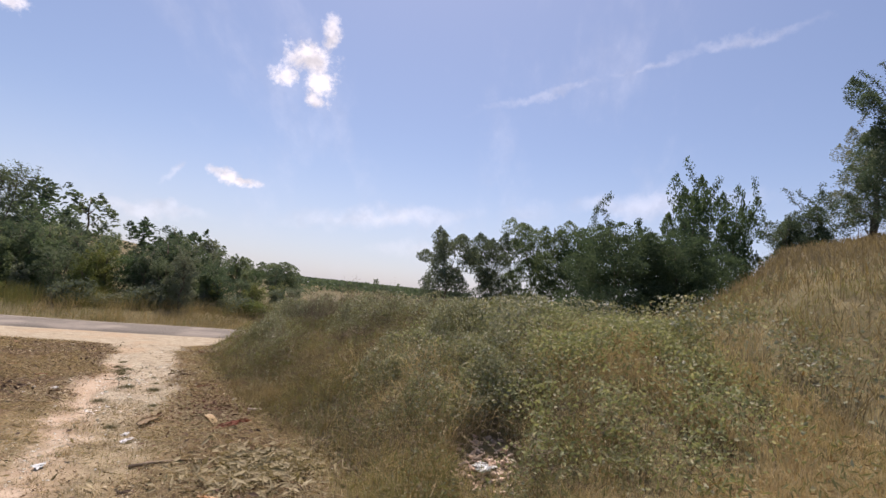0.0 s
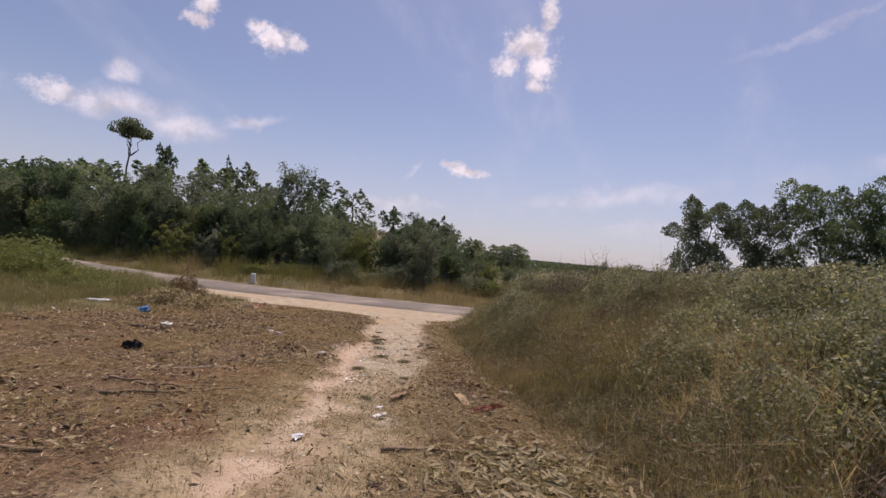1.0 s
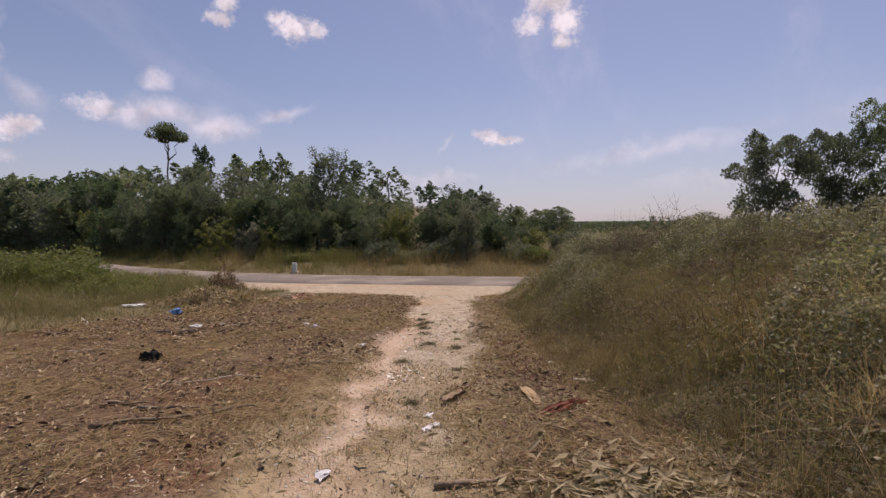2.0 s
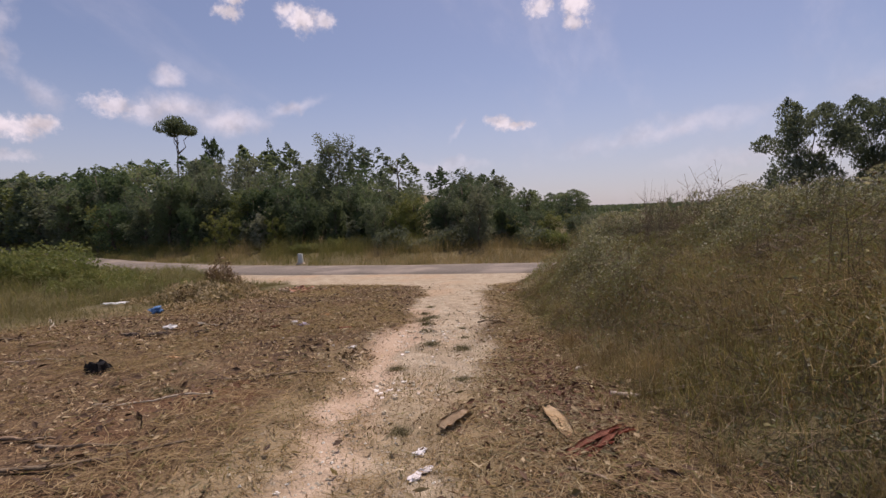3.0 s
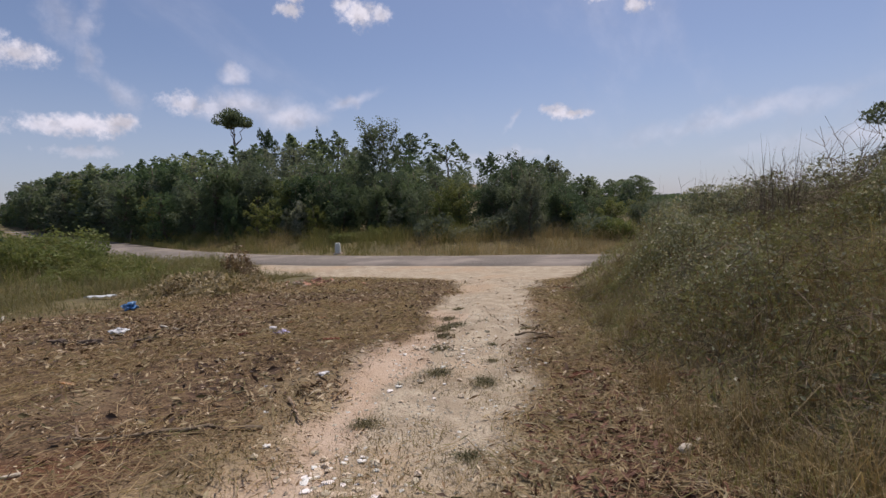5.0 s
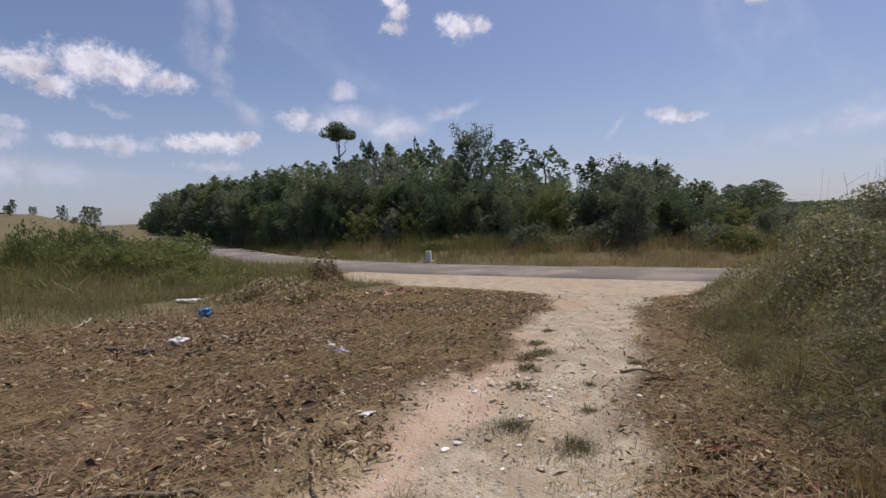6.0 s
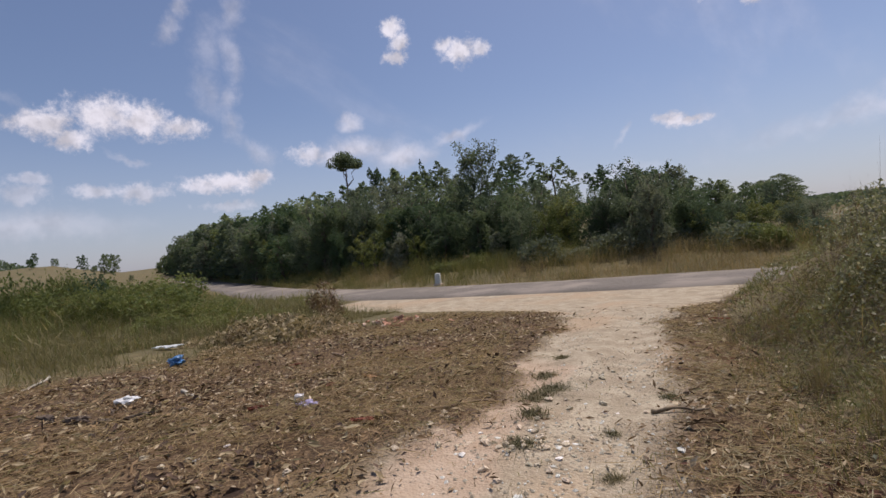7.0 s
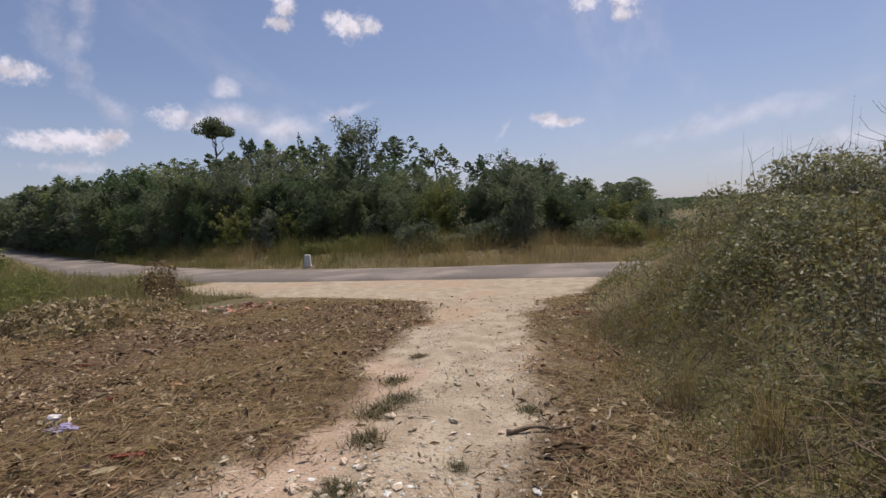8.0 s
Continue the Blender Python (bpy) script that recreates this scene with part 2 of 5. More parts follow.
MEADOW = surface("meadow_straw", (0.155, 0.14, 0.068), (0.325, 0.285, 0.155), 0.5, 0.8, 0, through=0.42, island=0.55, c3=(0.13, 0.15, 0.05))
BARK = surface("tree_bark", (0.07, 0.055, 0.042), (0.2, 0.17, 0.135), 4.0, 0.9, 0.8, 30.0)
STEM = surface("dead_stem", (0.08, 0.058, 0.038), (0.25, 0.19, 0.13), 5.0, 0.85, 0.4, 60.0, island=0.5)
LITTER = surface("fallen_leaf", (0.06, 0.034, 0.018), (0.36, 0.238, 0.125), 3.0, 0.75, 0.15, 80.0, island=0.6, c3=(0.56, 0.46, 0.32))
DARK_BARK = surface("dark_bark", (0.03, 0.02, 0.014), (0.12, 0.078, 0.05), 6.0, 0.85, 0.3, 60.0, island=0.6)
TRACK_WEED = surface("track_weed", (0.085, 0.08, 0.045), (0.22, 0.2, 0.115), 2.0, 0.75, 0, through=0.35, island=0.6)
LITTER_RED = surface("fallen_red_bark", (0.09, 0.035, 0.022), (0.22, 0.1, 0.06), 3.0, 0.7, 0.2, 80.0, island=0.7)

# ------------------------------------------------------------------ plan
ROAD_MID = [(90, 26.0), (40, 27.2), (12, 27.9), (0, 27.9), (-8, 27.5), (-14, 27.9), (-20.5, 29.4), (-28, 32.0), (-36, 35.8), (-46, 41.5), (-58, 47.8), (-75, 56.3), (-100, 67.8), (-130, 81.5), (-170, 99.0), (-240, 129.0)]
ROAD_Z = [(-240, 3.9), (-170, 2.1), (-130, 0.9), (-100, 0.1), (-75, -0.5), (-46, -0.75), (-20, -0.76), (-10, -0.7), (90, -0.7)]
ROAD_HALF = 2.65


def smooth_line(points, step=1.0):
    """Catmull-Rom through plan points."""
    p = [Vector((*q, 0)) for q in points]
    p = [2 * p[0] - p[1]] + p + [2 * p[-1] - p[-2]]
    out = []
    for i in range(1, len(p) - 2):
        a, b, c, d = p[i - 1:i + 3]
        k = max(2, int((c - b).length / step))
        for j in range(k):
            t = j / k
            out.append(0.5 * (2 * b + (c - a) * t + (2 * a - 5 * b + 4 * c - d) * t * t + (3 * b - a - 3 * c + d) * t ** 3))
    out.append(p[-2])
    return np.array([(v.x, v.y) for v in out])


ROAD_LINE = smooth_line(ROAD_MID)
RZX, RZV = np.array(ROAD_Z).T


def road_height(x):
    return np.interp(x, RZX, RZV)


def road_side(x, y):
    """Signed distance from the road's middle, positive on the far side."""
    order = np.argsort(ROAD_LINE[:, 0])
    lx, ly = ROAD_LINE[order, 0], ROAD_LINE[order, 1]
    yy = np.interp(x, lx, ly)
    slope = np.interp(x, lx, np.gradient(ly, lx))
    return (y - yy) / np.sqrt(1 + slope ** 2)


FOOT_Y = np.array([-6.0, 2.0, 4.5, 5.5, 6.6, 7.6, 8.6, 9.7, 10.7, 11.4, 12.4, 13.5, 15.0, 16.5, 18.0, 20.5, 23.0, 25.0])
FOOT_X = np.array([2.6, 1.9, 1.5, 1.3, 1.0, 0.75, 0.5, 0.28, 0.0, -0.15, -0.45, -0.6, -0.8, -1.1, -1.25, -1.25, -1.0, -0.6])
LEFT_Y = np.array([-6, 3.0, 5.2, 7.0, 8.2, 10.3, 12.4, 14.0, 16.0, 18.0, 19.6, 20.8, 22.0])
LEFT_X = np.array([-1.6, -1.75, -1.95, -2.1, -2.4, -2.8, -3.0, -3.15, -3.6, -3.9, -4.5, -7.0, -16.0])
RIGHT_X = np.array([-0.2, -0.45, -0.65, -0.85, -0.8, -0.85, -1.1, -1.25, -1.55, -1.8, -1.7, -1.5, -1.2])


def foot_x(y):
    return np.interp(y, FOOT_Y, FOOT_X)


def ground_z(x, y):
    """Height of the ground, in metres."""
    x, y = np.asarray(x, float), np.asarray(y, float)
    side = road_side(x, y)
    near = 0.25 - 0.035 * y
    rz = road_height(x)
    # the near slope runs down to the road and meets it level
    z = near + (rz - 0.02 - near) * sstep(side, -9.0, -2.7)
    # the left meadow leans up with the road
    left = sstep(-x, 14, 40)
    z = z + left * (rz + 0.2 - z) * sstep(side, -80, -3) * sstep(-side, 2.0, 5.0)
    z = z + 0.042 * np.clip(-x - 35, 0, 190) * sstep(-side, 3, 30)
    # the bank and the wooded hill past the road
    far = np.clip(side - 3.4, 0, None)
    hill = 0.55 * sstep(far, 0, 3.5) + 9.5 * sstep(far, 4, 80) * sstep(-x, -8, 45) * (1 - 0.75 * sstep(-x, 75, 130)) + 0.6 * sstep(far, 4, 25)
    hill = hill + 4.0 * sstep(far, 60, 400) * (1 - sstep(-x, 0, 30))
    z = np.where(side > 2.7, rz - 0.02 + hill, z)
    # the bramble mound and the grassy hill to the right
    fx = foot_x(y)
    ends = sstep(y, 2.5, 6.5) * (1 - sstep(y, 19.5, 24.5))
    mound = ends * (1.05 * sstep(x - fx, 0.0, 2.3) + 0.75 * sstep(x - fx, 1.5, 6.0))
    slope = 0.235 * np.clip(x - 5.5, 0, 60) * sstep(x, 5.0, 13.0) * (1 - sstep(y - 0.75 * x, -2.5, 4.0))
    slope = slope + 0.1 * np.clip(x - 2.5, 0, 6) * (1 - ends) * (1 - sstep(y, 10, 20))
    z = z + np.where(side < 2.7, (mound + slope) * (1 - sstep(side, -6.0, -3.0)), 0)
    # the weedy bank in the meadow
    z = z + 0.85 * np.exp(-((x + 18.8) / 3.2) ** 2 - ((y - 17.0) / 2.6) ** 2)
    # ruts and lumps
    mid = (np.interp(y, LEFT_Y, LEFT_X) + np.interp(y, LEFT_Y, RIGHT_X)) / 2
    near_w = sstep(-side, 2.8, 5.0) * np.exp(-((x + 3) / 30) ** 2)
    z = z - 0.05 * np.exp(-((x - mid + 0.55) / 0.28) ** 2) * near_w - 0.035 * np.exp(-((x - mid - 0.5) / 0.3) ** 2) * near_w
    lump = (fractal(x, y, 3, 1.7, 3) - 0.5) * 0.11 + (fractal(x, y, 9, 0.35, 2) - 0.5) * 0.03
    z = z + lump * np.clip(near_w, 0.0, 1) + (fractal(x, y, 5, 14, 2) - 0.5) * 0.8 * sstep(np.abs(side), 12, 40) * sstep(np.hypot(x, y - 10), 20, 60)
    return z


def track_mask(x, y):
    """One on the bare sandy track and on the gravel beside the road."""
    wob = (fractal(x, y, 21, 0.9, 3) - 0.5) * 1.25
    l, r = np.interp(y, LEFT_Y, LEFT_X), np.interp(y, LEFT_Y, RIGHT_X)
    inside = np.minimum(x - l, r - x)
    t = sstep(inside + wob * 0.7, -0.3, 0.4)
    t = np.maximum(t, 0.4 * sstep(inside + wob, -1.5, -0.2) * sstep(11.0 - y, 0, 3.5))
    mid = x - (l + r) / 2
    t = t * (1 - 0.55 * sstep(10.2 - y, 0, 2.8) * sstep(fractal(x, y, 4, 0.7, 3) + 0.3 * sstep(mid, -0.5, 0.2), 0.42, 0.72))
    side = road_side(x, y)
    apron = sstep(side + wob * 1.3, -6.2, -5.0) * (side < 0) * sstep(x, -15.5, -13.0) * (1 - sstep(x - foot_x(y), -0.4, 0.2))
    return np.clip(np.maximum(t * (side < 0), apron), 0, 1)


def rut_mask(x, y):
    """One in the smooth pinkish wheel rut along the track's left side."""
    wob = (fractal(x, y, 23, 0.7, 3) - 0.5) * 0.5
    d = x - np.interp(y, LEFT_Y, LEFT_X) + wob
    return sstep(d, -0.2, 0.05) * (1 - sstep(d, 0.5, 0.9)) * (1 - sstep(y, 13.6, 15.6)) * (0.55 + 0.45 * sstep(fractal(x, y, 25, 1.6, 2), 0.3, 0.5))


def worn_mask(x, y):
    """One where dry trodden grass grows between and beside the wheel ruts."""
    wob = (fractal(x, y, 27, 0.8, 3) - 0.5) * 0.9
    l, r = np.interp(y, LEFT_Y, LEFT_X), np.interp(y, LEFT_Y, RIGHT_X)
    return sstep(x - l + wob, -0.7, -0.1) * (1 - sstep(x - r + wob, 0.15, 0.8)) * (1 - sstep(y + wob, 9.6, 12.0))


def litter_mask(x, y):
    """One on the cleared patch strewn with leaves and bark."""
    wob = (fractal(x, y, 31, 1.6, 3) - 0.5) * 1.6
    l, r = np.interp(y, LEFT_Y, LEFT_X), np.interp(y, LEFT_Y, RIGHT_X)
    left = sstep(r - x, -0.2, 0.3) * (1 - sstep(y + wob, 19.5, 20.7)) * (1 - sstep(-x + wob - 0.25 * (14 - y), 8.3, 10.2))
    right = sstep(x - l, -0.1, 0.3) * (1 - sstep(x - foot_x(y) + wob * 0.25, 0.1, 0.6))
    return np.clip(np.maximum(left, right * (road_side(x, y) < -4)), 0, 1)


def mesh_object(name, verts, faces, material, parent=None, smooth=False):
    me = bpy.data.meshes.new(name)
    me.from_pydata(np.asarray(verts, float).tolist(), [], faces.tolist() if hasattr(faces, "tolist") else faces)
    me.materials.append(material)
    if smooth:
        me.shade_smooth()
    ob = new(name, me)
    ob.parent = parent
    return ob


def axis_steps(lo, hi, fine, limits):
    """Coordinates that are fine between lo and hi and grow to the limits."""
    c = list(np.arange(lo, hi, fine))
    d, v = fine, hi
    while v < limits[1]:
        c.append(v)
        d *= 1.13
        v += d
    c.append(limits[1])
    d, v, low = fine, lo, []
    while v > limits[0]:
        d *= 1.13
        v -= d
        low.append(max(v, limits[0]))
    return np.array(low[::-1] + c)


def ground_material():
    m = bpy.data.materials.new("ground_soil")
    m.use_nodes = True
    n = Nodes(m.node_tree)
    pos = n.add("ShaderNodeNewGeometry").outputs["Position"]
    track = n.add("ShaderNodeAttribute", attribute_name="track").outputs["Fac"]
    litter = n.add("ShaderNodeAttribute", attribute_name="litter").outputs["Fac"]
    big, mid, fine = n.noise(pos, 0.45, 4.0), n.noise(pos, 3.2, 5.0), n.noise(pos, 26.0, 5.0, 0.65)
    grit = n.add("ShaderNodeTexVoronoi", feature="F1", ins={"Vector": pos, "Scale": 42.0})
    rut = n.add("ShaderNodeAttribute", attribute_name="rut").outputs["Fac"]
    sand = n.mix(n.ramp(mid, 0.35, 0.65), (0.30, 0.25, 0.175), (0.42, 0.365, 0.265))
    sand = n.mix(n.ramp(big, 0.5, 0.66), sand, (0.39, 0.30, 0.20))
    sand = n.mix(n.ramp(fine, 0.5, 0.7), sand, (0.235, 0.185, 0.13))
    sand = n.mix(n.ramp(grit.outputs["Distance"], 0.26, 0.05), sand, (0.58, 0.52, 0.42))
    pink = n.mix(n.ramp(mid, 0.3, 0.7), (0.39, 0.295, 0.205), (0.46, 0.365, 0.27))
    pink = n.mix(n.ramp(fine, 0.56, 0.74), pink, (0.32, 0.215, 0.14))
    sand = n.mix(n.ramp(n.math("ADD", rut, n.math("MULTIPLY", n.math("SUBTRACT", mid, 0.5), 0.6)), 0.2, 0.75), sand, pink)
    brown = n.mix(n.ramp(mid, 0.3, 0.7), (0.06, 0.038, 0.022), (0.135, 0.09, 0.052))
    brown = n.mix(n.ramp(n.noise(pos, 9.0, 4.0), 0.5, 0.66), brown, (0.045, 0.03, 0.019))
    brown = n.mix(n.ramp(fine, 0.45, 0.7), brown, (0.21, 0.147, 0.085))
    brown = n.mix(n.ramp(big, 0.52, 0.7), brown, (0.13, 0.06, 0.034))
    brown = n.mix(n.ramp(n.noise(pos, 0.9, 5.0), 0.56, 0.72), brown, (0.2, 0.15, 0.09))
    turf = n.mix(n.ramp(mid, 0.3, 0.7), (0.1, 0.082, 0.043), (0.19, 0.16, 0.083))
    turf = n.mix(n.ramp(big, 0.42, 0.62), turf, (0.125, 0.11, 0.058))
    t = n.ramp(n.math("ADD", track, n.math("MULTIPLY", n.math("SUBTRACT", fine, 0.5), 0.9)), 0.12, 0.95)
    l = n.ramp(n.math("ADD", litter, n.math("MULTIPLY", n.math("SUBTRACT", mid, 0.5), 0.9)), 0.3, 0.7)
    worn = n.add("ShaderNodeAttribute", attribute_name="worn").outputs["Fac"]
    straw = n.mix(n.ramp(mid, 0.35, 0.65), (0.2, 0.158, 0.09), (0.33, 0.265, 0.16))
    straw = n.mix(n.ramp(fine, 0.5, 0.72), straw, (0.15, 0.125, 0.062))
    base = n.mix(n.math("MULTIPLY", worn, 0.9), n.mix(l, turf, brown), straw)
    col = n.mix(t, base, sand)
    p = n.add("ShaderNodeBsdfPrincipled", ins={"Base Color": col, "Roughness": 0.95, "Specular IOR Level": 0.15})
    h = n.math("ADD", n.math("MULTIPLY", fine, 0.6), n.math("MULTIPLY", grit.outputs["Distance"], 0.5))
    n.tree.links.new(n.add("ShaderNodeBump", ins={"Strength": 0.7, "Distance": 0.03, "Height": h}).outputs[0], p.inputs["Normal"])
    n.add("ShaderNodeOutputMaterial", ins={0: p.outputs[0]})
    return m


def build_ground():
    xs = axis_steps(-12.0, 4.0, 0.12, (-2500, 2500))
    ys = axis_steps(2.5, 25.0, 0.12, (-600, 3000))
    gx, gy = np.meshgrid(xs, ys)
    z = ground_z(gx, gy)
    side = road_side(gx, gy)
    under = (side < ROAD_HALF - 0.25) & (side > -0.72 * ROAD_HALF + 0.25)
    z = np.where(under & (gx > -235) & (gx < 88), z - 0.12, z)
    nx, ny = len(xs), len(ys)
    i = (np.arange(ny - 1)[:, None] * nx + np.arange(nx - 1)[None]).ravel()
    ob = mesh_object("ground", np.stack([gx, gy, z], -1).reshape(-1, 3), np.stack([i, i + 1, i + nx + 1, i + nx], 1), ground_material(), smooth=True)
    for key, fn in (("track", track_mask), ("litter", litter_mask), ("rut", rut_mask), ("worn", worn_mask)):
        a = ob.data.attributes.new(key, "FLOAT", "POINT")
        a.data.foreach_set("value", fn(gx, gy).ravel().astype(np.float32))
    return tagged(ob, "dry sandy ground with a bare dirt track and trampled litter", "ground", kind="structure")


build_ground()


def road_material():
    m = bpy.data.materials.new("worn_asphalt")
    m.use_nodes = True
    n = Nodes(m.node_tree)
    pos = n.add("ShaderNodeNewGeometry").outputs["Position"]
    grit = n.noise(pos, 55.0, 3.0, 0.7)
    patch = n.noise(pos, 0.5, 5.0)
    col = n.mix(n.ramp(grit, 0.35, 0.68), (0.12, 0.108, 0.092), (0.225, 0.205, 0.178))
    col = n.mix(n.ramp(patch, 0.45, 0.68), col, (0.26, 0.23, 0.195))
    p = n.add("ShaderNodeBsdfPrincipled", ins={"Base Color": col, "Roughness": 0.95, "Specular IOR Level": 0.1})
    n.tree.links.new(n.add("ShaderNodeBump", ins={"Strength": 0.4, "Distance": 0.01, "Height": grit}).outputs[0], p.inputs["Normal"])
    n.add("ShaderNodeOutputMaterial", ins={0: p.outputs[0]})
    return m


def build_road():
    line = ROAD_LINE
    tang = np.gradient(line, axis=0)
    tang /= np.linalg.norm(tang, axis=1)[:, None]
    norm = np.stack([-tang[:, 1], tang[:, 0]], 1)
    offs = np.array([-1.0, -0.985, -0.5, -0.1, 0.3, 0.7, 0.72]) * ROAD_HALF
    drop = np.array([-0.1, 0.0, 0.03, 0.045, 0.03, 0.0, -0.1])
    n = len(line)
    wob = (value_noise(np.arange(n), np.zeros(n), 2, 2.5) - 0.5) * 0.3
    verts = []
    for k, (o, d) in enumerate(zip(offs, drop)):
        e = wob if k < 2 else -wob if k > 4 else 0
        p = line + norm * (o + e)[:, None] if np.ndim(e) else line + norm * o
        verts.append(np.column_stack([p, road_height(line[:, 0]) + d]))
    v = np.stack(verts, 1).reshape(-1, 3)
    w = len(offs)
    f = [(i * w + j, i * w + j + 1, (i + 1) * w + j + 1, (i + 1) * w + j) for i in range(n - 1) for j in range(w - 1)]
    f = [q[::-1] for q in f]
    ob = mesh_object("road", v, f, road_material(), smooth=True)
    return tagged(ob, "narrow worn grey asphalt road curving away", "road", kind="structure")


build_road()


# ------------------------------------------------------------------ plant builders
def unit(v):
    return v / np.maximum(np.linalg.norm(v, axis=-1, keepdims=True), 1e-9)


def leaves(rng, centre, length, width, flat=0.0, along=None):
    """Lens-shaped leaves, one quad each with a fold: verts and faces; along: the way that each one mostly points."""
    n = len(centre)
    d = rng.normal(size=(n, 3))
    d[:, 2] *= 1 - flat
    d = unit(d)
    s = unit(np.cross(d, rng.normal(size=(n, 3)) * (1, 1, 1 - flat) + (0, 0, 2.0 * flat)))
    if along is not None:
        d = unit(along + rng.normal(size=(n, 3)) * 0.55)
        s = unit(np.cross(d, rng.normal(size=(n, 3))))
    up = np.cross(s, d)
    L = np.broadcast_to(np.asarray(length, float).reshape(-1, 1), (n, 1))
    W = np.broadcast_to(np.asarray(width, float).reshape(-1, 1), (n, 1))
    v = np.stack([centre - d * L / 2, centre + s * W / 2 + up * W * 0.15, centre + d * L / 2, centre - s * W / 2 + up * W * 0.15], 1).reshape(-1, 3)
    i = np.arange(n)[:, None] * 4
    return v, i + np.array([[0, 1, 2, 3]])


def blades(rng, base, height, width, lean=0.35):
    """Bent grass blades of two quads each: verts and faces."""
    n = len(base)
    a = rng.uniform(0, 2 * np.pi, n)
    out = np.stack([np.cos(a), np.sin(a), np.zeros(n)], 1)
    b = rng.uniform(0, 2 * np.pi, n)
    side = np.stack([np.cos(b), np.sin(b), np.zeros(n)], 1)
    h = np.asarray(height, float).reshape(-1, 1)
    w = np.asarray(width, float) if np.ndim(width) else np.full(n, width)
    w = w.reshape(-1, 1)
    k = np.abs(rng.normal(size=(n, 1))) * lean
    p0, p1 = base - (0, 0, 0.03), base + out * h * k * 0.3 + (0, 0, 1) * h * 0.55
    p2 = base + out * h * k + (0, 0, 1) * h * np.sqrt(np.clip(1 - 0.5 * k * k, 0.2, 1))
    v = np.stack([p0 - side * w / 2, p0 + side * w / 2, p1 + side * w * 0.4, p1 - side * w * 0.4, p2 + side * w * 0.1, p2 - side * w * 0.1], 1).reshape(-1, 3)
    i = np.arange(n)[:, None] * 6
    return v, np.concatenate([i + np.array([[0, 1, 2, 3]]), i + np.array([[3, 2, 4, 5]])], 1).reshape(-1, 4)


def merge(parts):
    vs, fs, o = [], [], 0
    for v, f in parts:
        vs.append(v)
        fs.append(np.asarray(f) + o)
        o += len(v)
    return np.concatenate(vs), np.concatenate(fs)


def tube(points, radii, sides=6):
    """A tapered tube of quads through points, closed at its ends."""
    p = np.asarray(points, float)
    n = len(p)
    t = unit(np.gradient(p, axis=0))
    ref = np.array([0.31, 0.17, 0.93]) if abs(t[0] @ np.array([0.31, 0.17, 0.93])) < 0.9 else np.array([1.0, 0, 0])
    s = unit(np.cross(t, ref))
    u = np.cross(t, s)
    a = np.arange(sides) * 2 * np.pi / sides
    r = np.asarray(radii, float).reshape(-1, 1, 1)
    v = p[:, None] + r * (s[:, None] * np.cos(a)[None, :, None] + u[:, None] * np.sin(a)[None, :, None])
    v = np.concatenate([v.reshape(-1, 3), p[:1], p[-1:]])
    i, j = np.meshgrid(np.arange(n - 1), np.arange(sides), indexing="ij")
    k = (j + 1) % sides
    f = np.stack([i * sides + j, i * sides + k, (i + 1) * sides + k, (i + 1) * sides + j], -1).reshape(-1, 4)
    c0, c1 = n * sides, n * sides + 1
    q = np.arange(0, sides, 2)
    cap0 = np.stack([np.full(len(q), c0), (q + 2) % sides, q + 1, q], 1)
    cap1 = np.stack([np.full(len(q), c1), q + (n - 1) * sides, q + 1 + (n - 1) * sides, (q + 2) % sides + (n - 1) * sides], 1)
    return v, np.concatenate([f, cap0, cap1])


def wander(rng, a, b, bend, k=6):
    """A crooked line from a to b."""
    a, b = np.asarray(a, float), np.asarray(b, float)
    t = np.linspace(0, 1, k)[:, None]
    w = rng.normal(size=(k, 3)) * bend * np.linalg.norm(b - a)
    w[0] = w[-1] = 0
    return a + (b - a) * t + w


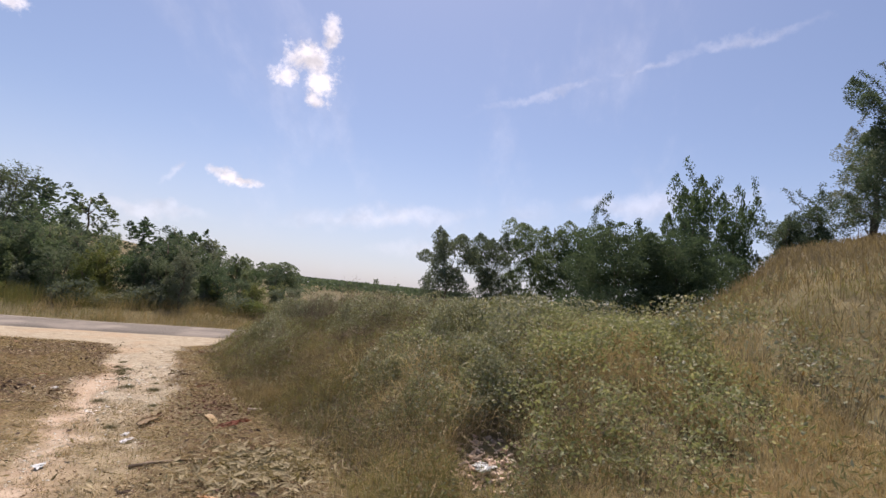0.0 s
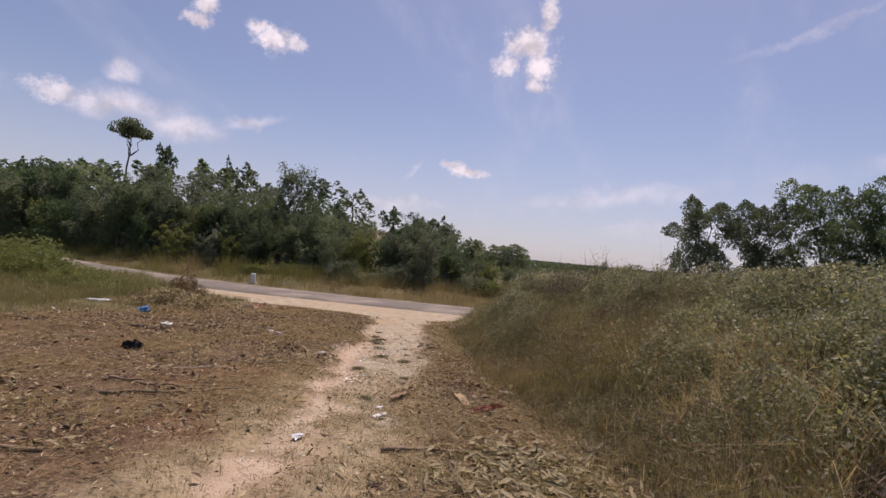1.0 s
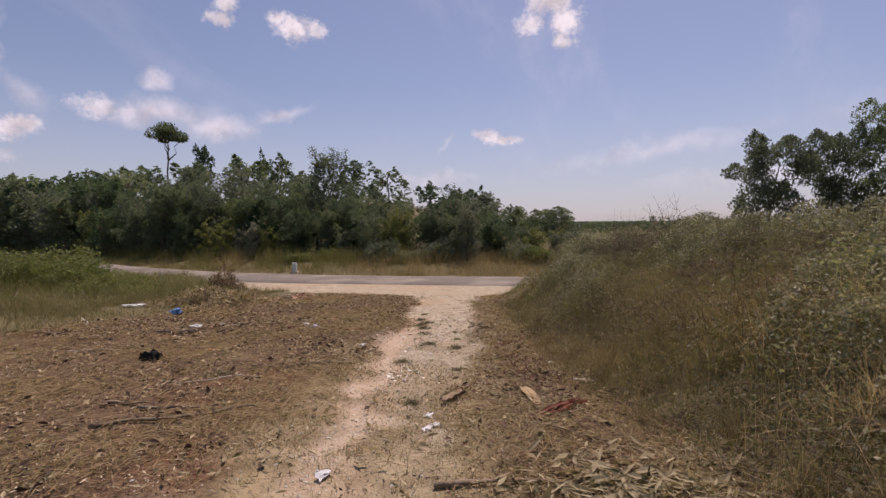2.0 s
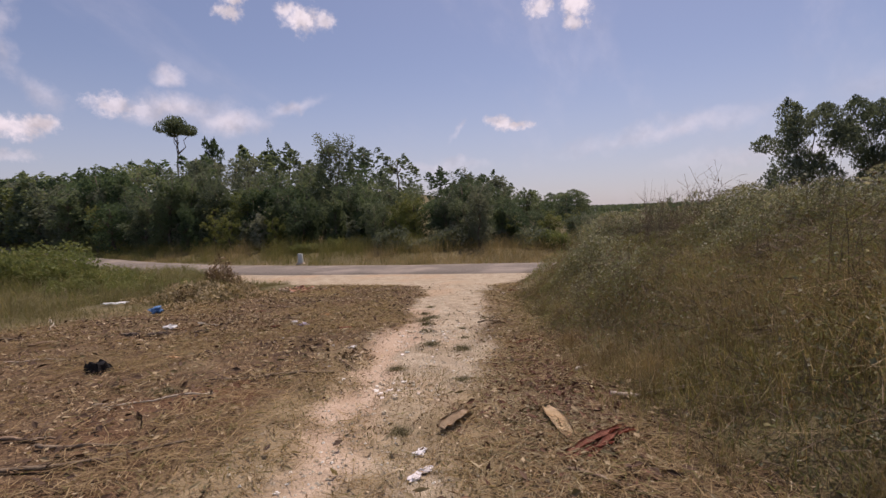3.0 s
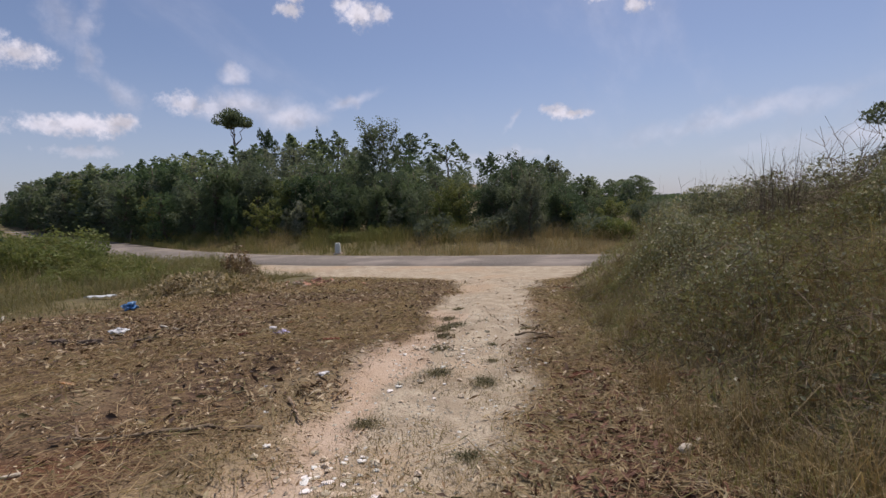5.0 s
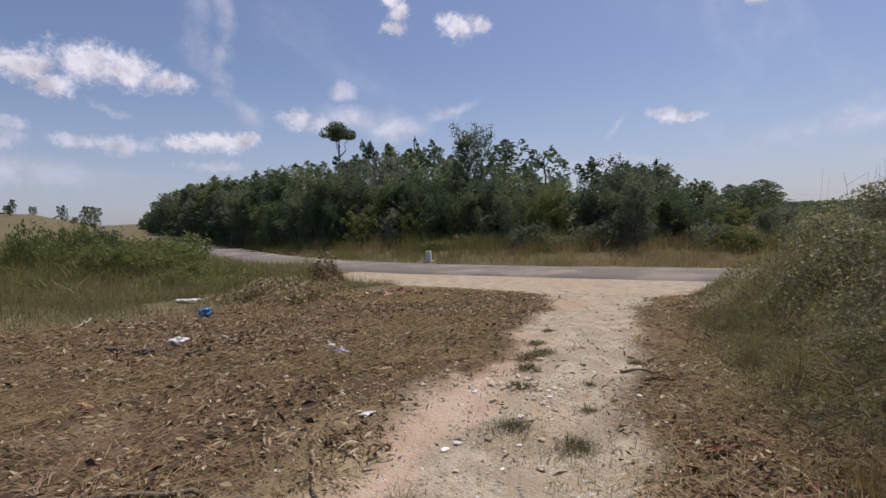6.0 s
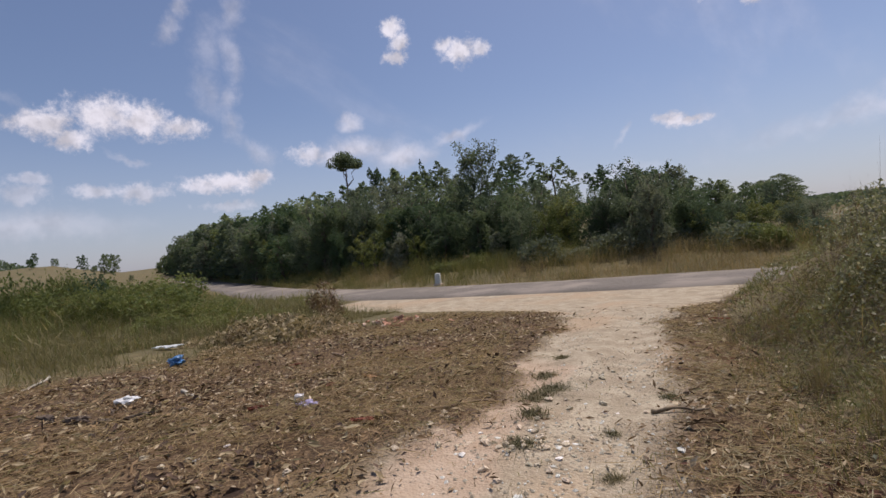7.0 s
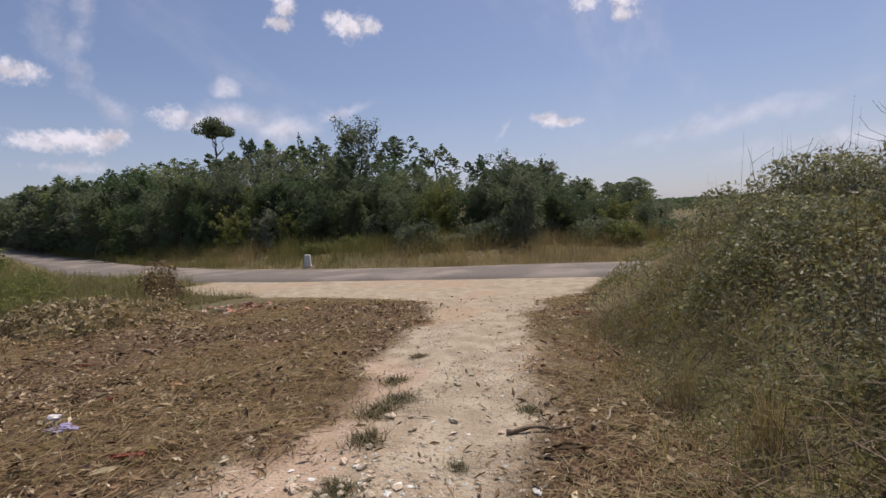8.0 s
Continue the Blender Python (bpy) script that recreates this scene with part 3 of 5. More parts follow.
def build_plume_tree(name, label, seed, height, spread, count, leaf, material, plumes=26, stems=1, profile="column", low=0.03, whips=0, trunk=0.016, full=1.0):
    """A leafy tree at the origin whose crown is many upright tapering sprays; whips: bare-stemmed shoots that stand out on top."""
    rng = np.random.default_rng(seed)
    foot = rng.normal(size=(stems, 2)) * 0.1 * (stems > 1)
    lean = rng.normal(size=(stems, 2)) * spread * (0.1 if stems == 1 else 0.35)
    r = height * trunk / math.sqrt(stems)
    axes = [wander(rng, (*foot[k], -0.3), (*lean[k], height * 0.88), 0.02, 7) for k in range(stems)]
    wood = [tube(a, np.linspace(r, r * 0.2, 7), 6) for a in axes]
    pts, way, base_r = [], [], []
    share = rng.uniform(0.5, 1.5, plumes)
    share = share / share.sum()
    for k in range(plumes):
        f = low + (0.92 - low) * ((k + rng.uniform(0, 0.9)) / plumes) ** 0.85
        if profile == "dome":
            wide = math.sqrt(max(0.03, 1 - ((f - 0.42) / 0.62) ** 2))
        else:
            wide = 0.5 + 0.5 * math.sin(math.pi * min(1, 0.15 + 0.75 * f))
        a = k * 2.4 + rng.uniform(-0.5, 0.5)
        out = np.array([math.cos(a), math.sin(a), 0.0])
        axis = axes[k % stems]
        start = axis[min(6, int(f * 6.5))]
        reach = spread * wide * rng.uniform(0.15, 0.85)
        rad = full * spread * rng.uniform(0.3, 0.5) * (1 - 0.3 * f)
        tall = height * rng.uniform(0.1, 0.18)
        low_end = np.array([start[0], start[1], f * height * 0.9]) + out * reach
        if k % 2 == 0:
            wood.append(tube(wander(rng, start - (0, 0, 0.05 * height), low_end + (0, 0, tall * 0.5), 0.05, 4), np.linspace(r * 0.35, r * 0.06, 4), 4))
        m = max(8, int(count * share[k]))
        t = rng.uniform(0, 1, m) ** 0.85
        b = rng.uniform(0, 2 * np.pi, m)
        ring = np.stack([np.cos(b), np.sin(b), np.zeros(m)], 1)
        ruffle = 0.72 + 0.5 * fractal(b * 1.3 + k, t * 4, seed, 0.7, 2)
        body = rad * np.sin(np.pi * np.clip(0.22 + 0.78 * t, 0, 1)) ** 0.8 * rng.uniform(0, 1, m) ** 0.38 * ruffle
        pts.append(low_end + out * (0.16 * tall * t)[:, None] + ring * body[:, None] + (0, 0, 1) * (t * tall * rng.uniform(0.85, 1.1, m))[:, None])
        way.append(ring * 0.7 + out * 0.2 + (0, 0, 0.55))
    for k in range(whips):
        a = rng.uniform(0, 2 * np.pi)
        foot_w = axes[k % stems][-1] + rng.normal(size=3) * (spread * 0.3, spread * 0.3, height * 0.05)
        tip = foot_w + np.array([math.cos(a) * spread * 0.55, math.sin(a) * spread * 0.55, height * 0.2]) * rng.uniform(0.5, 1.15)
        line = wander(rng, foot_w, tip, 0.06, 6)
        wood.append(tube(line, np.linspace(r * 0.22, r * 0.06, 6), 4))
        m = max(6, count // 150)
        t = rng.uniform(0.15, 1.05, m)
        pts.append(np.stack([np.interp(t, np.linspace(0, 1, 6), line[:, i]) for i in range(3)], 1) + rng.normal(size=(m, 3)) * leaf * 0.9)
        way.append(rng.normal(size=(m, 3)) + (0, 0, 0.6))
    pts, way = np.concatenate(pts), np.concatenate(way)
    keep = pts[:, 2] > 0.04
    pts, way = pts[keep], way[keep]
    fit = height / np.percentile(pts[:, 2], 99.7)
    pts[:, 2] *= fit
    n = len(pts)
    L = leaf * rng.uniform(0.6, 1.5, n)
    root = tagged(new(name), label, "tree")
    wv, wf = merge(wood)
    wv[:, 2] *= fit
    mesh_object("trunk", wv, wf, BARK, root, True)
    mesh_object("crown", *leaves(rng, pts, L, L * rng.uniform(0.36, 0.62, n), along=way), material, root)
    return root


def build_umbrella_pine(seed, height, spread):
    """A tall bare trunk that forks into fanned limbs, each under a flat-bottomed puff of needles."""
    rng = np.random.default_rng(seed)
    fork = np.array([0.3, 0.1, height * 0.68])
    r = height * 0.016
    wood = [tube(wander(rng, (0, 0, -0.3), fork, 0.012, 6), np.linspace(r, r * 0.7, 6), 8)]
    pts = []
    for k in range(15):
        a = k * 2.4 + rng.uniform(-0.4, 0.4)
        reach = spread * (0.2 + 0.6 * ((k % 4) / 3))
        tip = np.array([math.cos(a) * reach, math.sin(a) * reach, height * rng.uniform(0.84, 0.92) - 0.08 * reach])
        if k % 3 == 0:
            wood.append(tube(wander(rng, fork + (0, 0, rng.uniform(-0.06, 0.06) * height), tip, 0.06, 6), np.linspace(r * 0.55, r * 0.15, 6), 4))
        size = spread * rng.uniform(0.34, 0.48)
        m = 380
        g = unit(rng.normal(size=(m, 3))) * rng.uniform(0.25, 1, (m, 1)) ** 0.4
        g[:, 2] = np.where(g[:, 2] < 0, g[:, 2] * 0.35, g[:, 2])
        pts.append(tip + g * size * (1, 1, 0.62) * (0.75 + 0.5 * fractal(g[:, 0] * 2 + k, g[:, 1] * 2 + g[:, 2], seed, 0.6, 2))[:, None])
    pts = np.concatenate(pts)
    fit = height / np.percentile(pts[:, 2], 99.7)
    pts[:, 2] *= fit
    L = 0.3 * rng.uniform(0.6, 1.4, len(pts))
    root = tagged(new("umbrella_pine"), "tall stone pine with a flat open crown above the wood", "tree")
    wv, wf = merge(wood)
    wv[:, 2] *= fit
    mesh_object("trunk", wv, wf, BARK, root, True)
    mesh_object("crown", *leaves(rng, pts, L, L * 0.5), LEAF_DARK, root)
    return root


def clone(ob, m):
    """A copy of a thing at a pose that carries its own size."""
    c = copy_thing(ob, m)
    c.matrix_basis = m
    return c


def spot(x, y, turn=0.0, wide=1.0, tall=None, sink=0.1):
    """A pose on the ground."""
    return pose(x, y, float(ground_z(x, y)) - sink, 0, 0, turn) @ Matrix.Diagonal((wide, wide, tall or wide, 1))

# ------------------------------------------------------------------ the wood past the road
SKY_AZ = np.array([-12, -7, -5, -3, 0, 2.0, 3.3, 5.5, 7.8, 10.7, 13.5, 16.3, 20, 23.8, 28.3, 31.4, 36.5, 42, 45, 48.3, 52, 55.7, 58.5, 60, 63, 66, 70])
SKY_EL = np.array([0.6, 0.8, 1.6, 2.4, 2.4, 3.3, 3.3, 4.7, 5.6, 7.0, 6.4, 6.3, 7.0, 7.9, 8.3, 8.9, 8.4, 8.0, 7.8, 6.5, 6.8, 5.8, 3.7, 2.4, 1.8, 1.4, 0.6])


def canopy_top(x, y):
    """Height that the wood's canopy reaches at a place."""
    dx, dy = x + 0.59, y - 8.07
    return 1.39 + math.hypot(dx, dy) * math.tan(radians(float(np.interp(math.degrees(math.atan2(-dx, dy)), SKY_AZ, SKY_EL))))


def build_wood():
    kinds = []
    spec = [("column", LEAF_DARK, 1.3, 1), ("dome", LEAF_MID, 1.6, 2), ("column", LEAF_GREY, 1.45, 2), ("column", LEAF_DARK, 1.6, 3),
            ("column", LEAF_MID, 1.1, 1), ("dome", LEAF_GREY, 1.5, 2), ("column", LEAF_GREY, 1.15, 1), ("column", LEAF_FRESH, 1.2, 2), ("column", LEAF_MID, 1.0, 1)]
    looks = {LEAF_DARK.name: "dark green", LEAF_MID.name: "mid green", LEAF_GREY.name: "grey-green", LEAF_FRESH.name: "fresh light green"}
    for plain, count, leaf, plumes in ((0, 7600, 0.125, 40), (1, 3200, 0.175, 30), (2, 1300, 0.29, 22)):
        for k, (profile, mat, spread, stems) in enumerate(spec):
            kinds.append(build_plume_tree("wood_tree", "dense young %s tree in the roadside wood" % looks[mat.name], 100 + k + 20 * plain, 7.0, spread, count, leaf, mat, plumes, 1 if plain else stems, profile, 0.03, (4, 0, 0)[plain], full=1.15))
            kinds[-1]["group"] = "trees of the wood"
    rng = np.random.default_rng(5)
    used = [False] * len(kinds)
    # rows that follow the road at growing distance behind it
    for row, (gap, step) in enumerate([(9.0, 1.6), (11.5, 2.1), (15.5, 3.2), (21.0, 4.4), (31.0, 6.2), (44.0, 8.0)]):
        s = 0.0
        line = ROAD_LINE
        seg = np.concatenate([[0], np.cumsum(np.linalg.norm(np.diff(line, axis=0), axis=1))])
        while s < seg[-1]:
            x = float(np.interp(s, seg, line[:, 0]))
            y = float(np.interp(s, seg, line[:, 1]))
            s += step * rng.uniform(0.75, 1.3) * (0.85 if x > -10 else 1.0 if x > -42 else 1.4 if x > -100 else 2.2)
            if x > 3.0 + row * 1.2 or x < -165:
                continue
            i = min(len(line) - 2, int(np.searchsorted(seg, s)))
            tx, ty = line[i + 1] - line[i]
            k = math.hypot(tx, ty)
            nx, ny = (ty / k, -tx / k)
            g = gap * (1.0 if x > -26 else max(0.48, 1 - (-26 - x) / 50)) + rng.normal() * 0.9
            px, py = x + nx * g + rng.normal() * 0.5, y + ny * g
            base = float(ground_z(px, py))
            full = canopy_top(px, py) - base
            edge = float(sstep(x, -14, -3))
            share = (0.68 + 0.2 * edge) + (0.1 - 0.05 * edge) * row + rng.uniform(-0.14, 0.09) + (0.1 if rng.uniform() < 0.16 else 0)
            h = full * share
            if h < 1.3:
                continue
            h = min(h, 10.5)
            kind = int(rng.integers(9))
            if kind == 7 and row > 1:
                kind = 0
            if row > 1 or x < -42:
                kind += 9 if row < 4 and x > -62 else 18
            size = h / 7.0
            wide = max(size, 0.42) * rng.uniform(1.3, 1.75)
            m = pose(px, py, base - 0.1, 0, 0, rng.uniform(0, 360)) @ Matrix.Diagonal((wide, wide, size, 1))
            if used[kind]:
                clone(kinds[kind], m)
            else:
                kinds[kind].matrix_basis = m
                used[kind] = True
    for k, ob in enumerate(kinds):
        if not used[k]:
            for o in (*ob.children, ob):
                bpy.data.objects.remove(o)


build_wood()


def place(ob, x, y, turn=0.0, wide=1.0, tall=None, sink=0.1):
    ob.matrix_basis = spot(x, y, turn, wide, tall, sink)
    return ob


def reach(x, y, top, height):
    """The share of its built height at which a tree at a place tops out at top."""
    return (top - float(ground_z(x, y))) / height


def lone_trees():
    t = build_umbrella_pine(301, 12.0, 3.3)
    place(t, -69.0, 87.0, 0, 1, reach(-69, 87, 22.6, 12))
    t = build_plume_tree("wood_tree", "dark round-topped tree beside the stone pine", 312, 8.0, 2.4, 3200, 0.3, LEAF_DARK, 30, 1, "dome", 0.1, 0, full=1.2)
    place(t, -64.4, 91.0, 0, 1.0, reach(-64.4, 91, 19.0, 8))
    t = build_plume_tree("wood_tree", "dark pointed tree standing over the wood", 313, 8.0, 1.0, 1800, 0.24, LEAF_DARK, 24, 1, "column", 0.05, 0)
    place(t, -36.9, 66.7, 0, 1.2, reach(-36.9, 66.7, 13.4, 8))
    t = build_plume_tree("wood_tree", "tall dark tree with a ragged twiggy top in the wood", 302, 8.0, 1.25, 9000, 0.12, LEAF_DARK, 40, 2, "column", 0.03, 34)
    place(t, -17.6, 41.8, 0, 1.5, reach(-17.6, 41.8, 8.9, 8))
    t = build_plume_tree("sapling", "pale fresh green sapling in front of the wood", 310, 3.0, 0.7, 1500, 0.14, LEAF_FRESH, 18, 2, "column", 0.02, 2)
    t["group"] = "saplings"
    grey = build_plume_tree("sapling", "silvery grey-green sapling in front of the wood", 311, 3.0, 0.65, 1500, 0.15, LEAF_SILVER, 18, 2, "column", 0.02, 2)
    grey["group"] = "saplings"
    place(t, -24.0, 37.4, 0, 1.2, 1.05)
    place(grey, -21.0, 36.8, 0, 1.2, 1.1)
    for k, (x, y, w, h) in enumerate([(-26.0, 38.4, 1.3, 1.15), (-22.6, 37.6, 1.0, 0.9), (-19.6, 37.0, 1.1, 1.0), (-13.4, 36.6, 1.1, 0.8), (-10.6, 36.4, 1.2, 0.7), (-6.2, 36.2, 1.1, 0.7), (-2.4, 36.4, 1.0, 0.75), (-30.5, 40.2, 1.3, 0.9)]):
        clone((t, grey)[k % 2], spot(x, y, k * 65, w, h))
    t = build_plume_tree("broad_oak", "broad dark round-topped oak past the wood", 303, 8.0, 4.0, 12000, 0.24, LEAF_DARK, 40, 2, "dome", 0.1, 0)
    place(t, 3.2, 68.0, 0, 1.0, reach(3.2, 68, 4.9, 8))
    # trees behind the bramble mound
    t = build_plume_tree("slender_tree", "slender grey-green tree with an airy crown", 304, 6.0, 2.0, 22000, 0.115, LEAF_GREY, 40, 2, "dome", 0.0, 0, full=1.2)
    place(t, 13.0, 33.0, 0, 1.05, reach(13.2, 33, 7.3, 6))
    clone(t, spot(16.6, 33.5, 140, 0.95, reach(16.6, 33.5, 7.7, 6)))
    t = build_plume_tree("leafy_tree", "dense mid-green tree with a pointed top", 305, 7.0, 2.3, 30000, 0.115, LEAF_MID, 46, 2, "column", 0.0, 0, full=1.2)
    place(t, 20.9, 34.0, 0, 1.2, reach(20.9, 34, 9.2, 7))
    clone(t, spot(23.6, 32.5, 70, 1.1, reach(23.6, 32.5, 8.6, 7)))
    t = build_plume_tree("shade_tree", "wide dark bushy tree in the hollow behind the mound", 306, 6.5, 3.0, 46000, 0.105, LEAF_DARK, 64, 3, "dome", 0.0, 3, full=1.25)
    place(t, 19.0, 21.9, 0, 1.08, reach(19.0, 21.9, 8.5, 6.5))
    clone(t, spot(22.2, 20.6, 200, 1.0, reach(22.2, 20.6, 8.1, 6.5)))
    t = build_plume_tree("hill_tree", "rounded green tree on the grassy hillside", 307, 7.0, 2.1, 17000, 0.13, LEAF_MID, 36, 1, "dome", 0.08, 2, full=1.2)
    place(t, 26.4, 24.0, 0, 1.0, reach(26.4, 24.0, 12.3, 7))
    clone(t, spot(29.8, 23.5, 90, 0.95, reach(29.8, 23.5, 11.7, 7)))
    t = build_plume_tree("tall_eucalyptus", "tall eucalyptus with a leaning trunk and hanging grey leaves", 308, 12.0, 2.2, 30000, 0.12, LEAF_GREY, 46, 2, "column", 0.08, 4, full=1.1)
    place(t, 30.4, 14.4, 0, 1.0, 0.8)
    clone(t, spot(36.0, 22.6, 120, 1.1, 0.7))
    clone(t, spot(38.6, 20.6, 220, 1.1, 0.76))
    clone(t, spot(33.4, 22.4, 300, 0.8, 0.5))
    # far trees on the skyline
    far = build_plume_tree("far_tree", "small dark tree far off on the skyline", 309, 8.0, 2.6, 1100, 0.5, LEAF_MID, 20, 1, "dome", 0.05, 0, full=1.2)
    spots = [(64, 290, 10.0, 0.8), (79, 296, 8.5, 0.6), (-205, 82, 13.6, 0.55), (-225, 74, 13.8, 0.6), (-250, 105, 13.6, 0.6), (-236, 92, 13.2, 1.3),
             (-190, 90, 11.2, 0.35), (-176, 90, 10.4, 0.4), (-185, 97, 10.6, 0.35), (-275, 70, 17.5, 1.6), (-290, 60, 18.0, 2.0)]
    for k, (x, y, top, wide) in enumerate(spots):
        w = max(0.35, reach(x, y, top, 8))
        m = spot(x, y, k * 70, w * (1 + 0.5 * (wide > 1)), w)
        if k:
            clone(far, m)
        else:
            far.matrix_basis = m
    rng = np.random.default_rng(37)
    for k in range(14):
        x = rng.uniform(-240, -70)
        y = float(np.interp(x, ROAD_LINE[::-1, 0], ROAD_LINE[::-1, 1])) - rng.uniform(8, 60)
        if y < 14:
            continue
        w = rng.uniform(0.16, 0.4)
        clone(far, spot(x, y, k * 40, w, w * rng.uniform(0.8, 1.1)))
    far["group"] = "skyline trees"


lone_trees()


# ------------------------------------------------------------------ grass, brambles, litter
def scatter(rng, n, box, weight):
    """Random plan points in a box, kept by weight(x, y) from 0 to 1."""
    x = rng.uniform(box[0], box[1], n)
    y = rng.uniform(box[2], box[3], n)
    keep = rng.uniform(size=n) < weight(x, y)
    return x[keep], y[keep]


def bramble_height(x, y):
    """How high the tangle stands over the ground: lumps within lumps."""
    return 0.16 + 0.62 * fractal(x, y, 41, 2.2, 2) ** 1.4 + 0.5 * sstep(fractal(x, y, 43, 0.75, 2), 0.35, 0.75)


def on_mound(x, y):
    return sstep(x - foot_x(y), 0.0, 0.5) * (road_side(x, y) < -3.2)


def bramble_zone(x, y):
    f = fractal(x, y, 51, 3.0, 3)
    d = x - foot_x(y)
    return sstep(f - 0.08 + 0.16 * sstep(d, 0.6, 3.0) - 0.22 * sstep(x, 7.5, 11) - 0.2 * (1 - sstep(y, 3.5, 6.0)), 0.42, 0.55) * sstep(d, 0.5, 1.7)


def build_mound_plants():
    rng = np.random.default_rng(11)
    bram, weedy = [], []
    for box, n, size in (((-1.5, 4.2, 3, 16.5), 680000, 0.031), ((-1.5, 10, 15, 25), 100000, 0.055), ((4.0, 14, -2, 17), 150000, 0.058)):
        x, y = scatter(rng, n, box, lambda a, b: sstep(a - foot_x(b), 0.0, 0.7) * (road_side(a, b) < -3.2) * (0.3 + 0.7 * bramble_zone(a, b)) * (0.32 + 0.68 * sstep(fractal(a, b, 45, 0.55, 2), 0.36, 0.56)) * (1 - 0.75 * sstep(a, 9, 13)) * (np.hypot(a - 3.03, b - 4.25) > 0.42))
        zone = bramble_zone(x, y)
        d = x - foot_x(y)
        h = bramble_height(x, y) * (0.55 + 0.45 * zone) * (0.15 + 0.85 * sstep(d, 0.0, 1.1)) * rng.uniform(0.12, 1.0, len(x)) ** 0.55
        c = np.stack([x, y, ground_z(x, y) + h + 0.015], 1)
        L = size * rng.uniform(0.55, 1.7, len(x))
        b = rng.uniform(size=len(x)) < 0.1 + 0.62 * zone
        bram.append(leaves(rng, c[b], L[b], L[b] * rng.uniform(0.5, 0.8, b.sum()), 0.3))
        weedy.append(leaves(rng, c[~b], L[~b] * 1.7, L[~b] * rng.uniform(0.16, 0.32, (~b).sum()), -0.15))
    tagged(mesh_object("bramble", *merge(bram), BRAMBLE), "tangled grey-green bramble covering the roadside mound", "bramble", kind="stuff")
    tagged(mesh_object("mound_weeds", *merge(weedy), WEED), "fine yellow-green weeds and dry stems on the mound", "weeds", kind="stuff")
    # thin dead stems tangled through the brambles
    x, y = scatter(rng, 44000, (-1.5, 5, 3, 18), lambda a, b: sstep(a - foot_x(b), -0.1, 0.5) * (road_side(a, b) < -3.5) * (0.2 + 0.8 * sstep(fractal(a, b, 47, 0.8, 2), 0.4, 0.6)))
    h = bramble_height(x, y) * (0.2 + 0.8 * sstep(x - foot_x(y), 0.0, 1.1)) * rng.uniform(0.1, 1.05, len(x))
    tagged(mesh_object("bramble_stems", *leaves(rng, np.stack([x, y, ground_z(x, y) + h], 1), rng.uniform(0.12, 0.5, len(x)), rng.uniform(0.003, 0.007, len(x)), 0.35), STEM), "thin dead brown stems tangled in the brambles", "stems", kind="stuff")
    # taller leafy herbs at the near end of the mound
    def herbs(a, b):
        d = np.hypot((a - 5.0) / 2.9, (b - 6.2) / 3.4) + 0.5 * (fractal(a, b, 57, 1.3, 2) - 0.5)
        return (1 - sstep(d, 0.7, 1.05)) * (0.25 + 0.75 * sstep(fractal(a, b, 58, 0.5, 2), 0.36, 0.58)) * (np.hypot(a - 3.03, b - 4.25) > 0.5)
    x, y = scatter(rng, 90000, (1.8, 8.4, 2.0, 10.2), herbs)
    h = (0.22 + 0.55 * fractal(x, y, 59, 0.9, 2)) * rng.uniform(0.1, 1.0, len(x)) ** 0.6
    L = 0.055 * rng.uniform(0.55, 1.5, len(x))
    tagged(mesh_object("mound_herbs", *leaves(rng, np.stack([x, y, ground_z(x, y) + h + 0.03], 1), L, L * rng.uniform(0.4, 0.65, len(x)), 0.25), HERB), "leafy yellow-green herbs growing over the mound", "herbs", kind="stuff")
    parts, green, pale = [], [], []
    for box, n, tall in (((-1.5, 4, 3, 17), 130000, 0.46), ((-1.5, 10, 14, 25), 16000, 0.55), ((1.5, 14, -4, 14), 80000, 0.55), ((1.8, 9, 1.0, 9), 110000, 0.45)):
        x, y = scatter(rng, n, box, lambda a, b: sstep(a - foot_x(b), -0.35, 0.25) * (road_side(a, b) < -3.2) * (1 - 0.75 * bramble_zone(a, b)) * (1 - 0.75 * sstep(b, 9.5, 12)) * (0.12 + 0.88 * sstep(fractal(a, b, 61, 0.6, 2), 0.4, 0.62)) * (np.hypot(a - 3.03, b - 4.2) > 0.42))
        d = x - foot_x(y)
        h = tall * rng.uniform(0.3, 1.3, len(x)) * (0.45 + 0.55 * sstep(d, 0, 0.9)) * (1 - 0.35 * sstep(d, 1.2, 2.6)) + 0.25 * bramble_zone(x, y)
        b = np.stack([x, y, ground_z(x, y)], 1)
        pick = fractal(x, y, 71, 1.5, 2) + rng.normal(size=len(x)) * 0.12 - 0.1 * (1 - sstep(y, 5, 8)) + 0.05 * sstep(y, 9, 12) > 0.52
        w = rng.uniform(0.002, 0.0048, len(x)) * (1 + 0.05 * np.hypot(x, y - 6))
        light = ~pick & (y + 1.6 * fractal(x, y, 63, 1.5, 2) + 0.6 * rng.normal(size=len(x)) < 8.4)
        dull = ~pick & ~light
        parts.append(blades(rng, b[dull], h[dull], w[dull], 0.95))
        pale.append(blades(rng, b[light], h[light], w[light], 0.95))
        green.append(blades(rng, b[pick], h[pick], w[pick], 0.95))
    tagged(mesh_object("pale_grass", *merge(pale), PALE_STRAW), "pale bleached dry grass at the near end of the mound", "grass", kind="stuff")
    tagged(mesh_object("dry_grass", *merge(parts), STRAW), "straw-coloured dry grass on the mound", "grass", kind="stuff")
    tagged(mesh_object("grass", *merge(green), STRAW_GREEN), "yellowing green grass on the mound", "grass", kind="stuff")


build_mound_plants()


